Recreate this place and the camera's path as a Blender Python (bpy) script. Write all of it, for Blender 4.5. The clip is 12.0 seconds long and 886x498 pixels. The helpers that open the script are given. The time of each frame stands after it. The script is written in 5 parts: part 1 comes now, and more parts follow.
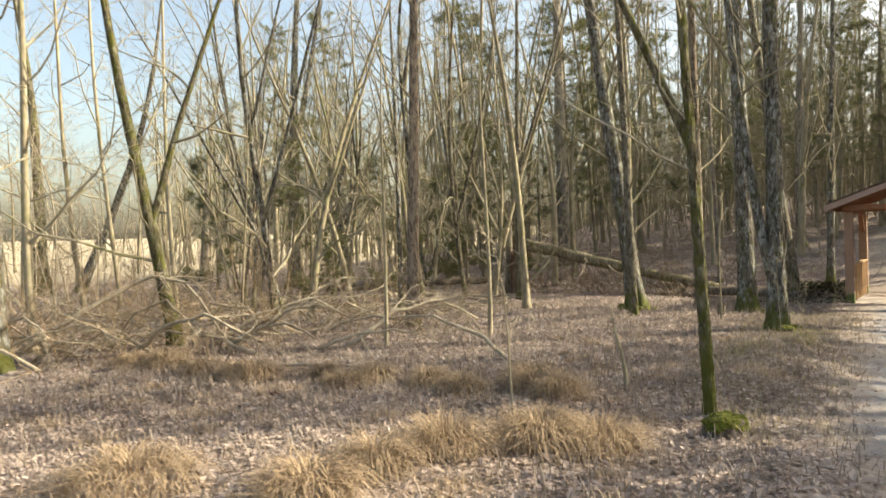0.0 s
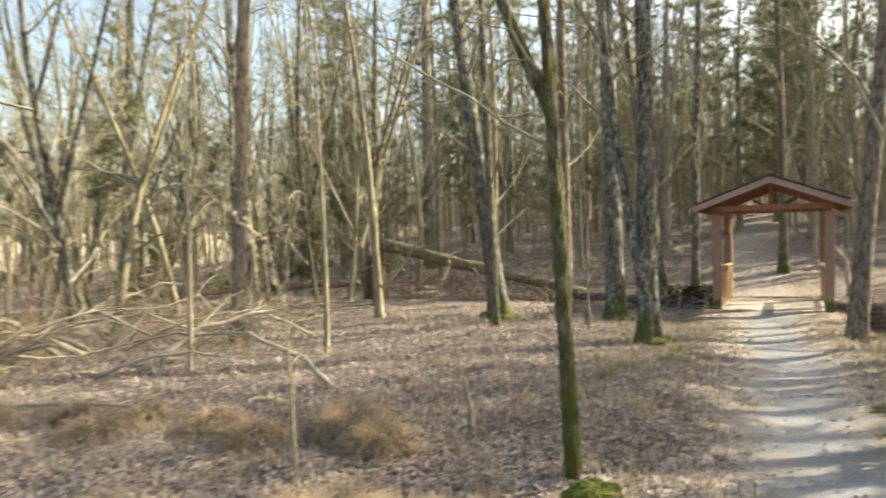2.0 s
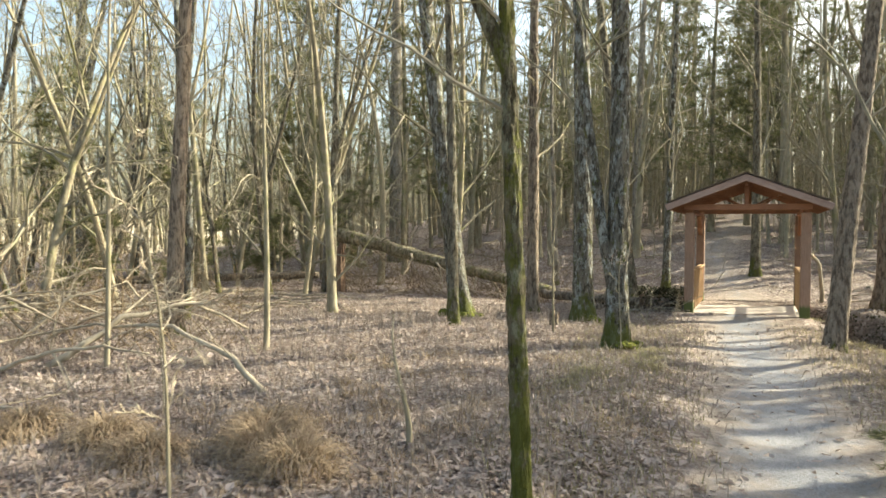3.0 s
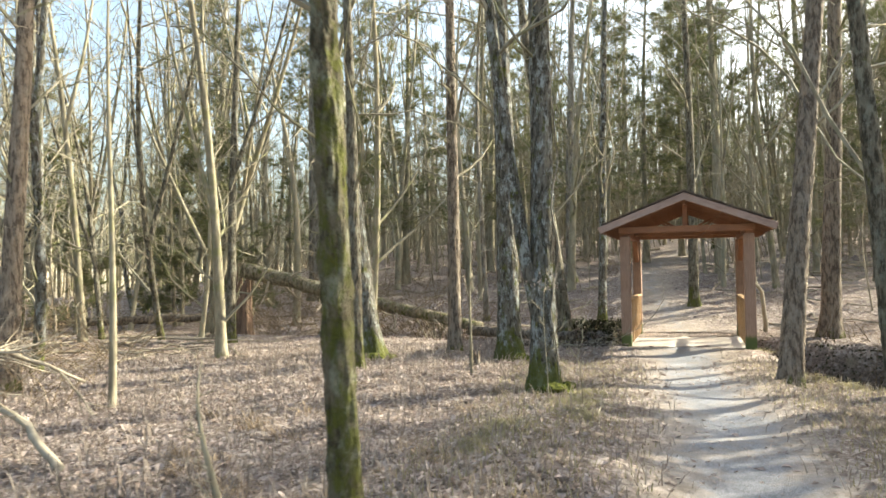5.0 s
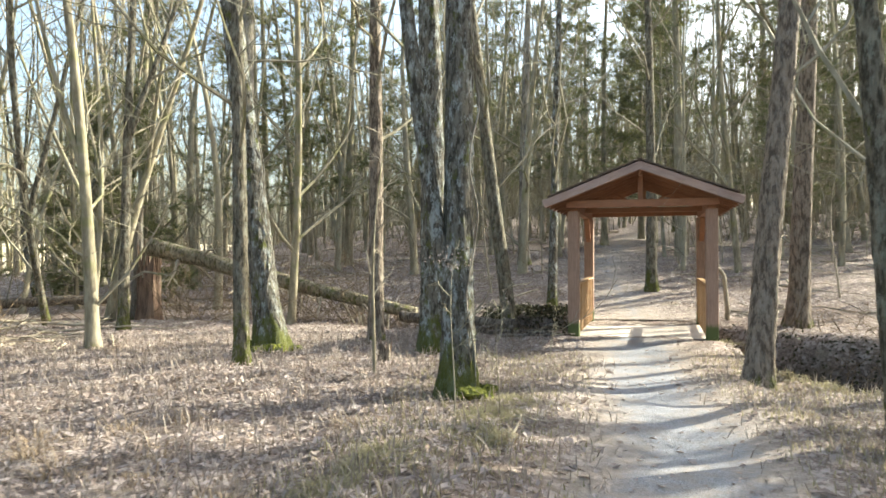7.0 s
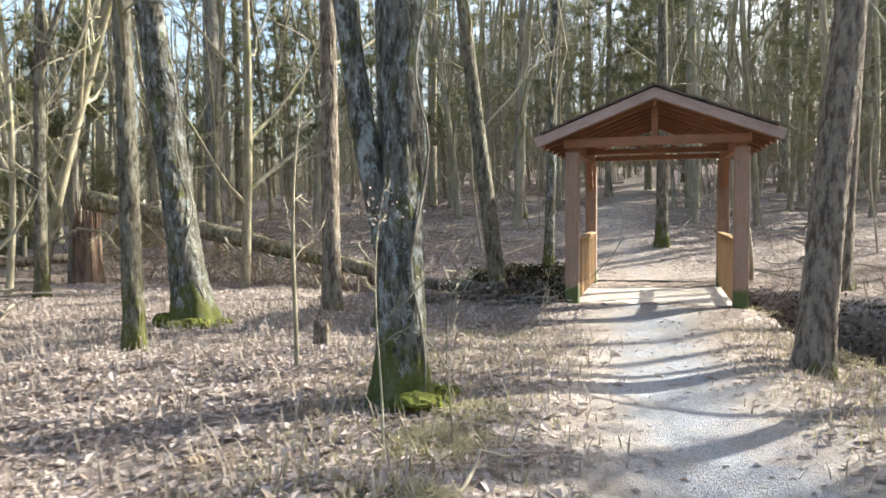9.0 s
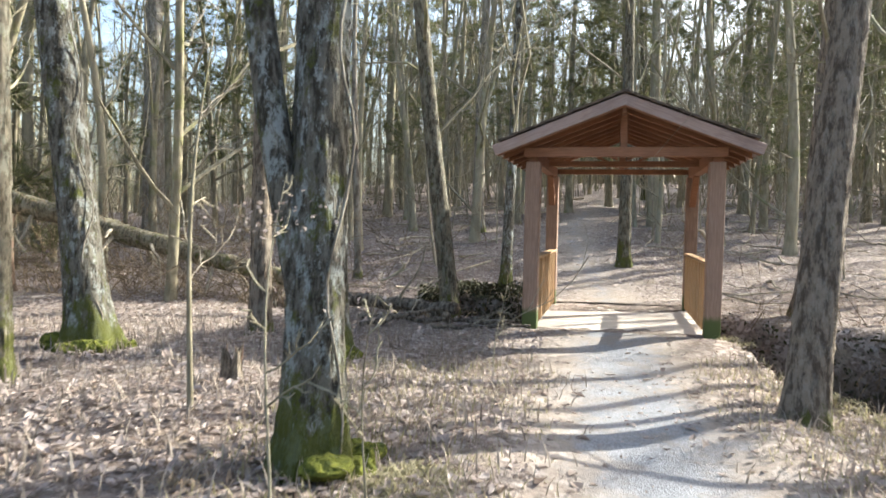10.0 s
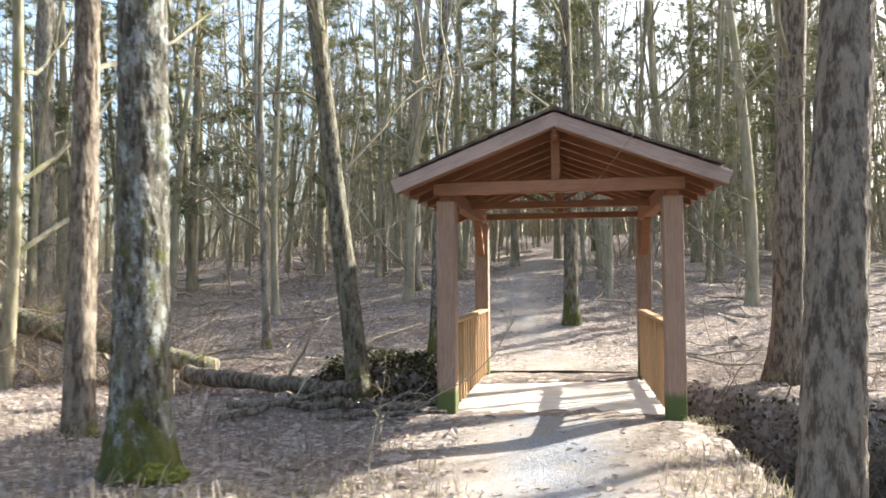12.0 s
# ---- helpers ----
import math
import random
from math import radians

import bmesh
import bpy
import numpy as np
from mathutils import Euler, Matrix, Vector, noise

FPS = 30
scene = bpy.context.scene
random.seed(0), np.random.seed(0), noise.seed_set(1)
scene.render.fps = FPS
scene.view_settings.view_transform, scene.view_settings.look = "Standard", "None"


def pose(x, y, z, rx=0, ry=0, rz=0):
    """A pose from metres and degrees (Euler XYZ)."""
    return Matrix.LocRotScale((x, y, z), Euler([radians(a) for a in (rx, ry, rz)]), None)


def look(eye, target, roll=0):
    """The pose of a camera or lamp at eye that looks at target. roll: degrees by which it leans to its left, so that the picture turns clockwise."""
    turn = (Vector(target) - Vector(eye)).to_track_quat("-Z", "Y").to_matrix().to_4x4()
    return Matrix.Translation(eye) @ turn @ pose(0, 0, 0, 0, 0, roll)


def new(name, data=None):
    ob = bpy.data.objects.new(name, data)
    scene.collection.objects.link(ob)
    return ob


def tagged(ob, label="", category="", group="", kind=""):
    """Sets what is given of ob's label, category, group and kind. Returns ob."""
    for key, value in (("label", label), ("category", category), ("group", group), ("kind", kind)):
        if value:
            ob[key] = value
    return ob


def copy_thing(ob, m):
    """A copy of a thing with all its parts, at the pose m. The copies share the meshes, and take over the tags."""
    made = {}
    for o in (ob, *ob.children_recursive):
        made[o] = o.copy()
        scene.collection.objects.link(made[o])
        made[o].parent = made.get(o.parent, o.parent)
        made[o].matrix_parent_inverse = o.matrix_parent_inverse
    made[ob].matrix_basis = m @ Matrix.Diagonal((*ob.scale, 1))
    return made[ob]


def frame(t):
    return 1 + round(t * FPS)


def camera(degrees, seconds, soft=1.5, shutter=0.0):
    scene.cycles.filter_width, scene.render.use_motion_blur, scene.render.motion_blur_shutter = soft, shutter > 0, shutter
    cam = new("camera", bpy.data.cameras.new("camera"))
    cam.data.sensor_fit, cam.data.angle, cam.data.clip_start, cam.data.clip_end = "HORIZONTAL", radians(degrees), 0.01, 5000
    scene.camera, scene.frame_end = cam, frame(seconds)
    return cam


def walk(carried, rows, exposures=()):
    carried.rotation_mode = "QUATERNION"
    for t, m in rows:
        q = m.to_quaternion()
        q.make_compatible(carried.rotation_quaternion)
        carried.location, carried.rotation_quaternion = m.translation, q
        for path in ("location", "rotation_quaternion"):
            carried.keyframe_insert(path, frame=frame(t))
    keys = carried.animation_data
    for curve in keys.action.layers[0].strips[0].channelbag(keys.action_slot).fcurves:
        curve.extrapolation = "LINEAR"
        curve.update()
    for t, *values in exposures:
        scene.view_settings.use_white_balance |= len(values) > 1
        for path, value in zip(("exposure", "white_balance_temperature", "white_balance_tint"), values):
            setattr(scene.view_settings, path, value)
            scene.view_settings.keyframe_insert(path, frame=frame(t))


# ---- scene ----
# camera and walk
cam = camera(64.06, 12.0, 1.6, 0.5)
ROWS = [
    (0.0, -0.3, -0.657, 1.716, -0.523, -0.867, 1.881),
    (0.5, -0.138, -0.141, 1.706, -2.169, -2.496, 1.418),
    (1.0, 0.032, 0.359, 1.703, -7.714, -2.304, 1.104),
    (1.5, 0.262, 0.814, 1.69, -6.177, -2.106, 1.77),
    (2.0, 0.484, 1.278, 1.675, -10.281, -1.093, 1.333),
    (2.5, 0.689, 1.709, 1.633, -15.004, -1.051, 0.604),
    (3.0, 0.884, 2.11, 1.586, -12.525, -1.451, -0.377),
    (5.0, 1.795, 3.58, 1.385, -17.273, 1.808, 0.72),
    (5.5, 2.089, 3.929, 1.35, -17.164, 0.895, -0.384),
    (6.0, 2.409, 4.286, 1.335, -22.876, 1.295, -2.166),
    (6.5, 2.71, 4.625, 1.322, -22.959, 0.66, 0.776),
    (7.0, 2.975, 5.017, 1.291, -20.077, 0.448, 0.152),
    (9.0, 4.059, 6.742, 1.242, -19.859, -3.243, 0.504),
    (9.5, 4.3, 7.19, 1.226, -19.349, -4.097, -1.367),
    (10.0, 4.529, 7.58, 1.242, -23.11, -2.253, -1.21),
    (10.5, 4.776, 7.938, 1.231, -20.273, -1.395, -0.564),
    (11.0, 5.066, 8.301, 1.244, -20.358, -0.944, 0.605),
    (11.5, 5.475, 8.654, 1.244, -25.072, 1.985, 2.317),
    (12.0, 5.843, 9.003, 1.239, -26.519, 2.396, 0.385),
]
walk(cam, [(t, pose(x, y, z, 90 + pitch, roll, yaw)) for t, x, y, z, yaw, pitch, roll in ROWS], [(0.0, 1.48, 7750, 6), (1.5, 1.68, 7550, 2), (3.0, 1.79, 7250, 1), (5.5, 2.0, 6850, 2), (7.0, 2.03, 6600, 1), (9.5, 1.92, 6200, 5), (11.0, 2.02, 6250, 5), (11.5, 2.05, 6250, 5), (12.0, 2.2, 6300, 6)])

# world and sun
SUN_ELEV, SUN_AZ = 30.0, 3.0  # degrees; azimuth from +x towards +y
world = bpy.data.worlds.new("world")
scene.world = world
world.use_nodes = True
wn = world.node_tree.nodes
sky = wn.new("ShaderNodeTexSky")
sky.sky_type, sky.sun_disc = "NISHITA", False
sky.sun_elevation, sky.sun_rotation = radians(SUN_ELEV), radians(90 - SUN_AZ)
sky.air_density, sky.dust_density = 1.0, 4.5
world.node_tree.links.new(sky.outputs[0], wn["Background"].inputs[0])
wn["Background"].inputs[1].default_value = 0.135
sun_dir = Vector((math.cos(radians(SUN_AZ)) * math.cos(radians(SUN_ELEV)), math.sin(radians(SUN_AZ)) * math.cos(radians(SUN_ELEV)), math.sin(radians(SUN_ELEV))))
sun_data = bpy.data.lights.new("sun", "SUN")
sun_data.energy, sun_data.angle, sun_data.color = 5.0, radians(0.53), (1.0, 0.93, 0.82)
sun = new("sun", sun_data)
sun.matrix_world = look(sun_dir * 60, (0, 0, 0))


# ---- materials ----
def ramp_mix(nt, fac, c1, c2):
    n = nt.nodes.new("ShaderNodeMix")
    n.data_type = "RGBA"
    for sock, c in ((n.inputs[6], c1), (n.inputs[7], c2)):
        if isinstance(c, tuple):
            sock.default_value = (*c, 1)
        else:
            nt.links.new(c, sock)
    if isinstance(fac, float):
        n.inputs[0].default_value = fac
    else:
        nt.links.new(fac, n.inputs[0])
    return n.outputs[2]


def math_node(nt, op, a, b=0.0, clamp=False):
    n = nt.nodes.new("ShaderNodeMath")
    n.operation, n.use_clamp = op, clamp
    for sock, v in ((n.inputs[0], a), (n.inputs[1], b)):
        if isinstance(v, (int, float)):
            sock.default_value = v
        else:
            nt.links.new(v, sock)
    return n.outputs[0]


def step(nt, v, lo, hi):
    n = nt.nodes.new("ShaderNodeMapRange")
    n.interpolation_type = "SMOOTHSTEP"
    nt.links.new(v, n.inputs[0])
    n.inputs[1].default_value, n.inputs[2].default_value = lo, hi
    return n.outputs[0]


def noise_node(nt, co, scale, detail=4.0, rough=0.6, stretch=(1, 1, 1)):
    mp = nt.nodes.new("ShaderNodeMapping")
    mp.inputs["Scale"].default_value = stretch
    nt.links.new(co, mp.inputs[0])
    n = nt.nodes.new("ShaderNodeTexNoise")
    n.inputs["Scale"].default_value, n.inputs["Detail"].default_value, n.inputs["Roughness"].default_value = scale, detail, rough
    nt.links.new(mp.outputs[0], n.inputs["Vector"])
    return n.outputs["Fac"]


def start_mat(name, rough=0.85, spec=0.25):
    m = bpy.data.materials.new(name)
    m.use_nodes = True
    nt = m.node_tree
    b = nt.nodes["Principled BSDF"]
    b.inputs["Roughness"].default_value = rough
    b.inputs["Specular IOR Level"].default_value = spec
    tc = nt.nodes.new("ShaderNodeTexCoord")
    return m, nt, b, tc.outputs["Object"]


def bump(nt, b, height, strength, distance):
    n = nt.nodes.new("ShaderNodeBump")
    n.inputs["Strength"].default_value, n.inputs["Distance"].default_value = strength, distance
    nt.links.new(height, n.inputs["Height"])
    nt.links.new(n.outputs[0], b.inputs["Normal"])


def rand_out(nt, kind="object"):
    if kind == "object":
        return nt.nodes.new("ShaderNodeObjectInfo").outputs["Random"]
    return nt.nodes.new("ShaderNodeNewGeometry").outputs["Random Per Island"]


def bark_mat(name, dark, light, lichen, moss_amount, moss_top, furrow=22.0, roots=0.2, spots=0.5):
    m, nt, b, co = start_mat(name, 0.9, 0.15)
    f1 = noise_node(nt, co, furrow, 6, 0.7, (1, 1, 0.26))
    f2 = noise_node(nt, co, furrow * 3, 4, 0.7, (1, 1, 0.6))
    c = ramp_mix(nt, step(nt, f1, 0.4, 0.58), dark, light)
    c = ramp_mix(nt, math_node(nt, "MULTIPLY", f2, 0.5), c, tuple(v * 0.45 for v in dark))
    big = noise_node(nt, co, 11.0, 7, 0.8, (1, 1, 0.5))
    c = ramp_mix(nt, math_node(nt, "MULTIPLY", step(nt, big, 0.5, 0.6), spots), c, lichen)
    sep = nt.nodes.new("ShaderNodeSeparateXYZ")
    nt.links.new(co, sep.inputs[0])
    low = math_node(nt, "SUBTRACT", 1.0, step(nt, sep.outputs["Z"], 0.05, moss_top))
    patch = noise_node(nt, co, 6.5, 6, 0.78, (1, 1, 0.6))
    g = step(nt, math_node(nt, "ADD", patch, math_node(nt, "MULTIPLY", low, roots)), 0.6 - moss_amount, 0.72 - moss_amount)
    c = ramp_mix(nt, math_node(nt, "MULTIPLY", g, 0.85), c, ramp_mix(nt, f2, (0.035, 0.045, 0.008), (0.12, 0.125, 0.02)))
    nt.links.new(c, b.inputs["Base Color"])
    bump(nt, b, math_node(nt, "ADD", f1, math_node(nt, "MULTIPLY", f2, 0.4)), 1.0, 0.035)
    return m


M_OAK = bark_mat("bark_oak", (0.045, 0.04, 0.03), (0.19, 0.175, 0.145), (0.32, 0.345, 0.335), 0.07, 0.7, 24.0, 0.22, 0.8)
M_MOSSY = bark_mat("bark_mossy", (0.0448, 0.0384, 0.0224), (0.16, 0.141, 0.096), (0.25, 0.26, 0.19), 0.13, 1.0)
M_RED = bark_mat("bark_ridged", (0.095, 0.074, 0.056), (0.31, 0.255, 0.2), (0.36, 0.34, 0.3), -0.03, 0.35, 20.0, 0.2, 0.22)
M_SLIM = bark_mat("bark_slim", (0.06, 0.052, 0.036), (0.21, 0.185, 0.14), (0.27, 0.275, 0.225), 0.03, 0.9)
M_PALE = bark_mat("bark_pale", (0.128, 0.109, 0.0832), (0.288, 0.256, 0.211), (0.32, 0.32, 0.282), -0.02, 0.4, 9.0)


def wood_forest_mat(name, dark, light, pale):
    m, nt, b, co = start_mat(name, 0.9, 0.15)
    f1 = noise_node(nt, co, 9, 4, 0.65, (1, 1, 0.25))
    c = ramp_mix(nt, step(nt, f1, 0.3, 0.7), dark, light)
    c = ramp_mix(nt, math_node(nt, "MULTIPLY", rand_out(nt), 0.5), c, pale)
    c = ramp_mix(nt, math_node(nt, "MULTIPLY", step(nt, noise_node(nt, co, 1.7, 3), 0.5, 0.64), 0.55), c, (0.15, 0.155, 0.055))
    nt.links.new(c, b.inputs["Base Color"])
    bump(nt, b, f1, 0.8, 0.02)
    return m


M_FAR = wood_forest_mat("bark_forest", (0.1, 0.085, 0.056), (0.3, 0.265, 0.185), (0.38, 0.345, 0.255))
M_TWIG = wood_forest_mat("twig_wood", (0.125, 0.11, 0.075), (0.28, 0.255, 0.19), (0.34, 0.315, 0.24))


def plain_noise_mat(name, c1, c2, scale, rough=0.85, bump_s=0.4, bump_d=0.01, stretch=(1, 1, 1), island=None, spec=0.2, thin=0.0):
    m, nt, b, co = start_mat(name, rough, spec)
    f = noise_node(nt, co, scale, 5, 0.65, stretch)
    c = ramp_mix(nt, step(nt, f, 0.3, 0.7), c1, c2)
    if island:
        c = ramp_mix(nt, math_node(nt, "MULTIPLY", rand_out(nt, island[0]), island[2]), c, island[1])
    nt.links.new(c, b.inputs["Base Color"])
    if bump_s:
        bump(nt, b, f, bump_s, bump_d)
    if thin:
        tr, mx = nt.nodes.new("ShaderNodeBsdfTranslucent"), nt.nodes.new("ShaderNodeMixShader")
        nt.links.new(c, tr.inputs[0])
        mx.inputs[0].default_value = thin
        nt.links.new(b.outputs[0], mx.inputs[1])
        nt.links.new(tr.outputs[0], mx.inputs[2])
        nt.links.new(mx.outputs[0], nt.nodes["Material Output"].inputs[0])
    return m


def ground_colour(nt, co):
    """Leaf litter over humus, with straw-coloured grass patches."""
    fine = noise_node(nt, co, 26, 6, 0.75)
    mid = noise_node(nt, co, 2.2, 5, 0.65)
    wide = noise_node(nt, co, 0.35, 4, 0.6)
    vo = nt.nodes.new("ShaderNodeTexVoronoi")
    vo.inputs["Scale"].default_value = 17
    nt.links.new(co, vo.inputs["Vector"])
    sepc = nt.nodes.new("ShaderNodeSeparateColor")
    nt.links.new(vo.outputs["Color"], sepc.inputs[0])
    c = ramp_mix(nt, step(nt, fine, 0.34, 0.66), (0.105, 0.078, 0.063), (0.285, 0.235, 0.205))
    c = ramp_mix(nt, step(nt, sepc.outputs[0], 0.55, 1.0), c, (0.385, 0.335, 0.305))
    c = ramp_mix(nt, math_node(nt, "MULTIPLY", step(nt, mid, 0.5, 0.7), 0.65), c, ramp_mix(nt, fine, (0.17, 0.138, 0.095), (0.31, 0.265, 0.2)))
    c = ramp_mix(nt, math_node(nt, "MULTIPLY", step(nt, wide, 0.5, 0.66), 0.4), c, (0.128, 0.0896, 0.064))
    return c, fine, vo.outputs["Distance"]


def ground_mat():
    m, nt, b, co = start_mat("leaf_litter", 0.95, 0.1)
    c, fine, cell = ground_colour(nt, co)
    at = nt.nodes.new("ShaderNodeAttribute")
    at.attribute_name = "field"
    c = ramp_mix(nt, at.outputs["Fac"], c, ramp_mix(nt, fine, (0.32, 0.275, 0.192), (0.422, 0.378, 0.288)))
    # soil of the stream bed and banks, with the hollow's shade in its colour
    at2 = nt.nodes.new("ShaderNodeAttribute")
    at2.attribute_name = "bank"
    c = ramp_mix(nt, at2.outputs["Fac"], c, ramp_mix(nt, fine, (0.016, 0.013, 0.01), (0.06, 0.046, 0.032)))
    nt.links.new(c, b.inputs["Base Color"])
    bump(nt, b, math_node(nt, "ADD", fine, math_node(nt, "MULTIPLY", cell, 0.3)), 0.8, 0.04)
    return m


def path_mat():
    m, nt, b, co = start_mat("gravel_path", 0.92, 0.15)
    c, fine, cell = ground_colour(nt, co)
    vo = nt.nodes.new("ShaderNodeTexVoronoi")
    vo.inputs["Scale"].default_value = 110
    nt.links.new(co, vo.inputs["Vector"])
    sepc = nt.nodes.new("ShaderNodeSeparateColor")
    nt.links.new(vo.outputs["Color"], sepc.inputs[0])
    g = ramp_mix(nt, sepc.outputs[0], (0.145, 0.151, 0.166), (0.315, 0.325, 0.35))
    g = ramp_mix(nt, math_node(nt, "MULTIPLY", step(nt, noise_node(nt, co, 1.6, 5, 0.7), 0.46, 0.66), 0.6), g, (0.25, 0.205, 0.165))
    at = nt.nodes.new("ShaderNodeAttribute")
    at.attribute_name = "gravel"
    edge = math_node(nt, "ADD", at.outputs["Fac"], math_node(nt, "MULTIPLY", math_node(nt, "SUBTRACT", noise_node(nt, co, 3.1, 6, 0.75), 0.5), 1.5))
    sand = ramp_mix(nt, fine, (0.24, 0.2, 0.163), (0.42, 0.368, 0.315))
    c = ramp_mix(nt, math_node(nt, "MULTIPLY", step(nt, edge, 0.05, 0.6), 0.6), c, sand)
    k = math_node(nt, "MULTIPLY", step(nt, edge, 0.44, 0.98), 0.9)
    nt.links.new(ramp_mix(nt, k, c, g), b.inputs["Base Color"])
    bump(nt, b, math_node(nt, "ADD", math_node(nt, "MULTIPLY", vo.outputs["Distance"], 0.5), fine), 0.7, 0.02)
    return m


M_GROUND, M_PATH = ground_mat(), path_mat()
M_LEAF = plain_noise_mat("dead_leaf", (0.185, 0.135, 0.105), (0.32, 0.255, 0.215), 30, 0.8, 0, island=("island", (0.48, 0.42, 0.39), 0.75), thin=0.3)
M_STRAW = plain_noise_mat("dry_grass", (0.31, 0.235, 0.155), (0.47, 0.375, 0.26), 9, 0.8, 0, island=("island", (0.17, 0.12, 0.085), 0.65), thin=0.3)
M_STALK = plain_noise_mat("dead_stalk", (0.15, 0.12, 0.095), (0.3, 0.25, 0.205), 9, 0.8, 0, island=("island", (0.36, 0.31, 0.26), 0.6), thin=0.2)
M_PALEGRASS = plain_noise_mat("pale_grass", (0.269, 0.237, 0.141), (0.371, 0.326, 0.218), 6, 0.8, 0, island=("island", (0.2, 0.19, 0.1), 0.6), thin=0.4)
M_MOSS = plain_noise_mat("moss", (0.035, 0.045, 0.008), (0.15, 0.155, 0.025), 22, 0.95, 1.0, 0.03)
M_NEEDLE = plain_noise_mat("pine_needles", (0.08, 0.09, 0.042), (0.16, 0.168, 0.08), 2, 0.5, 0, island=("island", (0.2, 0.19, 0.085), 0.6), thin=0.4)
# ivy green taken almost to black, to carry the shade of the stream hollow
M_SHADED_IVY = plain_noise_mat("bank_ivy", (0.018, 0.018, 0.009), (0.042, 0.036, 0.02), 6, 0.75, 0, island=("island", (0.045, 0.05, 0.018), 0.6), thin=0.15)
M_RUST = plain_noise_mat("rust_leaf", (0.192, 0.0768, 0.032), (0.269, 0.128, 0.0576), 20, 0.8, 0)
M_DEADWOOD = bark_mat("dead_wood", (0.07, 0.055, 0.043), (0.24, 0.2, 0.155), (0.29, 0.265, 0.22), -0.05, 0.3, 22.0, 0.0)
M_LOG = bark_mat("log_bark", (0.09, 0.075, 0.05), (0.3, 0.262, 0.185), (0.36, 0.34, 0.26), 0.09, 0.3, 22.0, 0.0)
M_STICK = plain_noise_mat("dead_branch", (0.15, 0.12, 0.085), (0.34, 0.3, 0.23), 14, 0.9, 0.5, 0.01, (1, 1, 0.3), ("island", (0.42, 0.37, 0.28), 0.6))
M_SPLINTER = plain_noise_mat("splintered_wood", (0.075, 0.05, 0.036), (0.235, 0.16, 0.115), 14, 0.9, 0.9, 0.03, (1, 1, 0.12))
M_BRUSH = plain_noise_mat("bramble", (0.0768, 0.0512, 0.032), (0.192, 0.141, 0.0896), 12, 0.9, 0, island=("island", (0.243, 0.186, 0.115), 0.6))
M_SHINGLE = plain_noise_mat("roof_shingle", (0.0512, 0.0384, 0.032), (0.128, 0.0992, 0.08), 16, 0.9, 0.6, 0.01, island=("object", (0.154, 0.122, 0.096), 0.5))


def timber_mat(name, c1, c2, grain=(1, 14, 14), algae=0.0):
    m, nt, b, co = start_mat(name, 0.7, 0.3)
    g = noise_node(nt, co, 5, 6, 0.7, grain)
    blot = noise_node(nt, co, 2.5, 4, 0.6)
    c = ramp_mix(nt, step(nt, g, 0.3, 0.7), c1, c2)
    c = ramp_mix(nt, math_node(nt, "MULTIPLY", step(nt, blot, 0.45, 0.75), 0.4), c, tuple(v * 0.55 for v in c1))
    c = ramp_mix(nt, math_node(nt, "MULTIPLY", rand_out(nt), 0.3), c, tuple(min(1, v * 1.25) for v in c2))
    if algae:
        sep = nt.nodes.new("ShaderNodeSeparateXYZ")
        nt.links.new(co, sep.inputs[0])
        low = math_node(nt, "ADD", sep.outputs["Z"], math_node(nt, "MULTIPLY", g, 0.15))
        c = ramp_mix(nt, math_node(nt, "SUBTRACT", 1.0, step(nt, low, algae, algae + 0.1)), c, (0.0768, 0.096, 0.0288))
    nt.links.new(c, b.inputs["Base Color"])
    bump(nt, b, g, 0.35, 0.004)
    return m


M_POST = timber_mat("stained_post", (0.188, 0.116, 0.082), (0.3, 0.2, 0.147), (14, 14, 1), 0.56)
M_BEAM = timber_mat("stained_beam", (0.165, 0.074, 0.04), (0.26, 0.127, 0.07), (1, 14, 14))
M_BARGE = timber_mat("barge_board", (0.25, 0.175, 0.15), (0.37, 0.28, 0.245), (1, 14, 14))
M_RAIL = timber_mat("rail_wood", (0.28, 0.17, 0.085), (0.41, 0.27, 0.145), (14, 14, 1))
M_DECK = timber_mat("deck_plank", (0.5, 0.44, 0.38), (0.66, 0.6, 0.53), (1, 16, 16))


# ---- mesh helpers ----
def mesh_of(name, verts, faces, material, smooth=False):
    me = bpy.data.meshes.new(name)
    me.from_pydata(verts, [], faces)
    me.materials.append(material)
    if smooth:
        me.polygons.foreach_set("use_smooth", [True] * len(me.polygons))
    me.update()
    return me


def part_mesh(name, me, parent, label=""):
    ob = new(name, me)
    ob.parent = parent
    return tagged(ob, label, kind="stuff" if name in ("crown", "bough", "foliage", "brushwood") else "")


def box_mesh(name, sx, sy, sz, material, bevel=0.006):
    """A bevelled board centred on x and y, standing on z = 0."""
    bm = bmesh.new()
    bmesh.ops.create_cube(bm, size=1)
    for v in bm.verts:
        v.co = Vector((v.co.x * sx, v.co.y * sy, (v.co.z + 0.5) * sz))
    if bevel:
        bmesh.ops.bevel(bm, geom=bm.edges[:], offset=bevel, segments=1, affect="EDGES")
    me = bpy.data.meshes.new(name)
    bm.to_mesh(me)
    bm.free()
    me.materials.append(material)
    return me


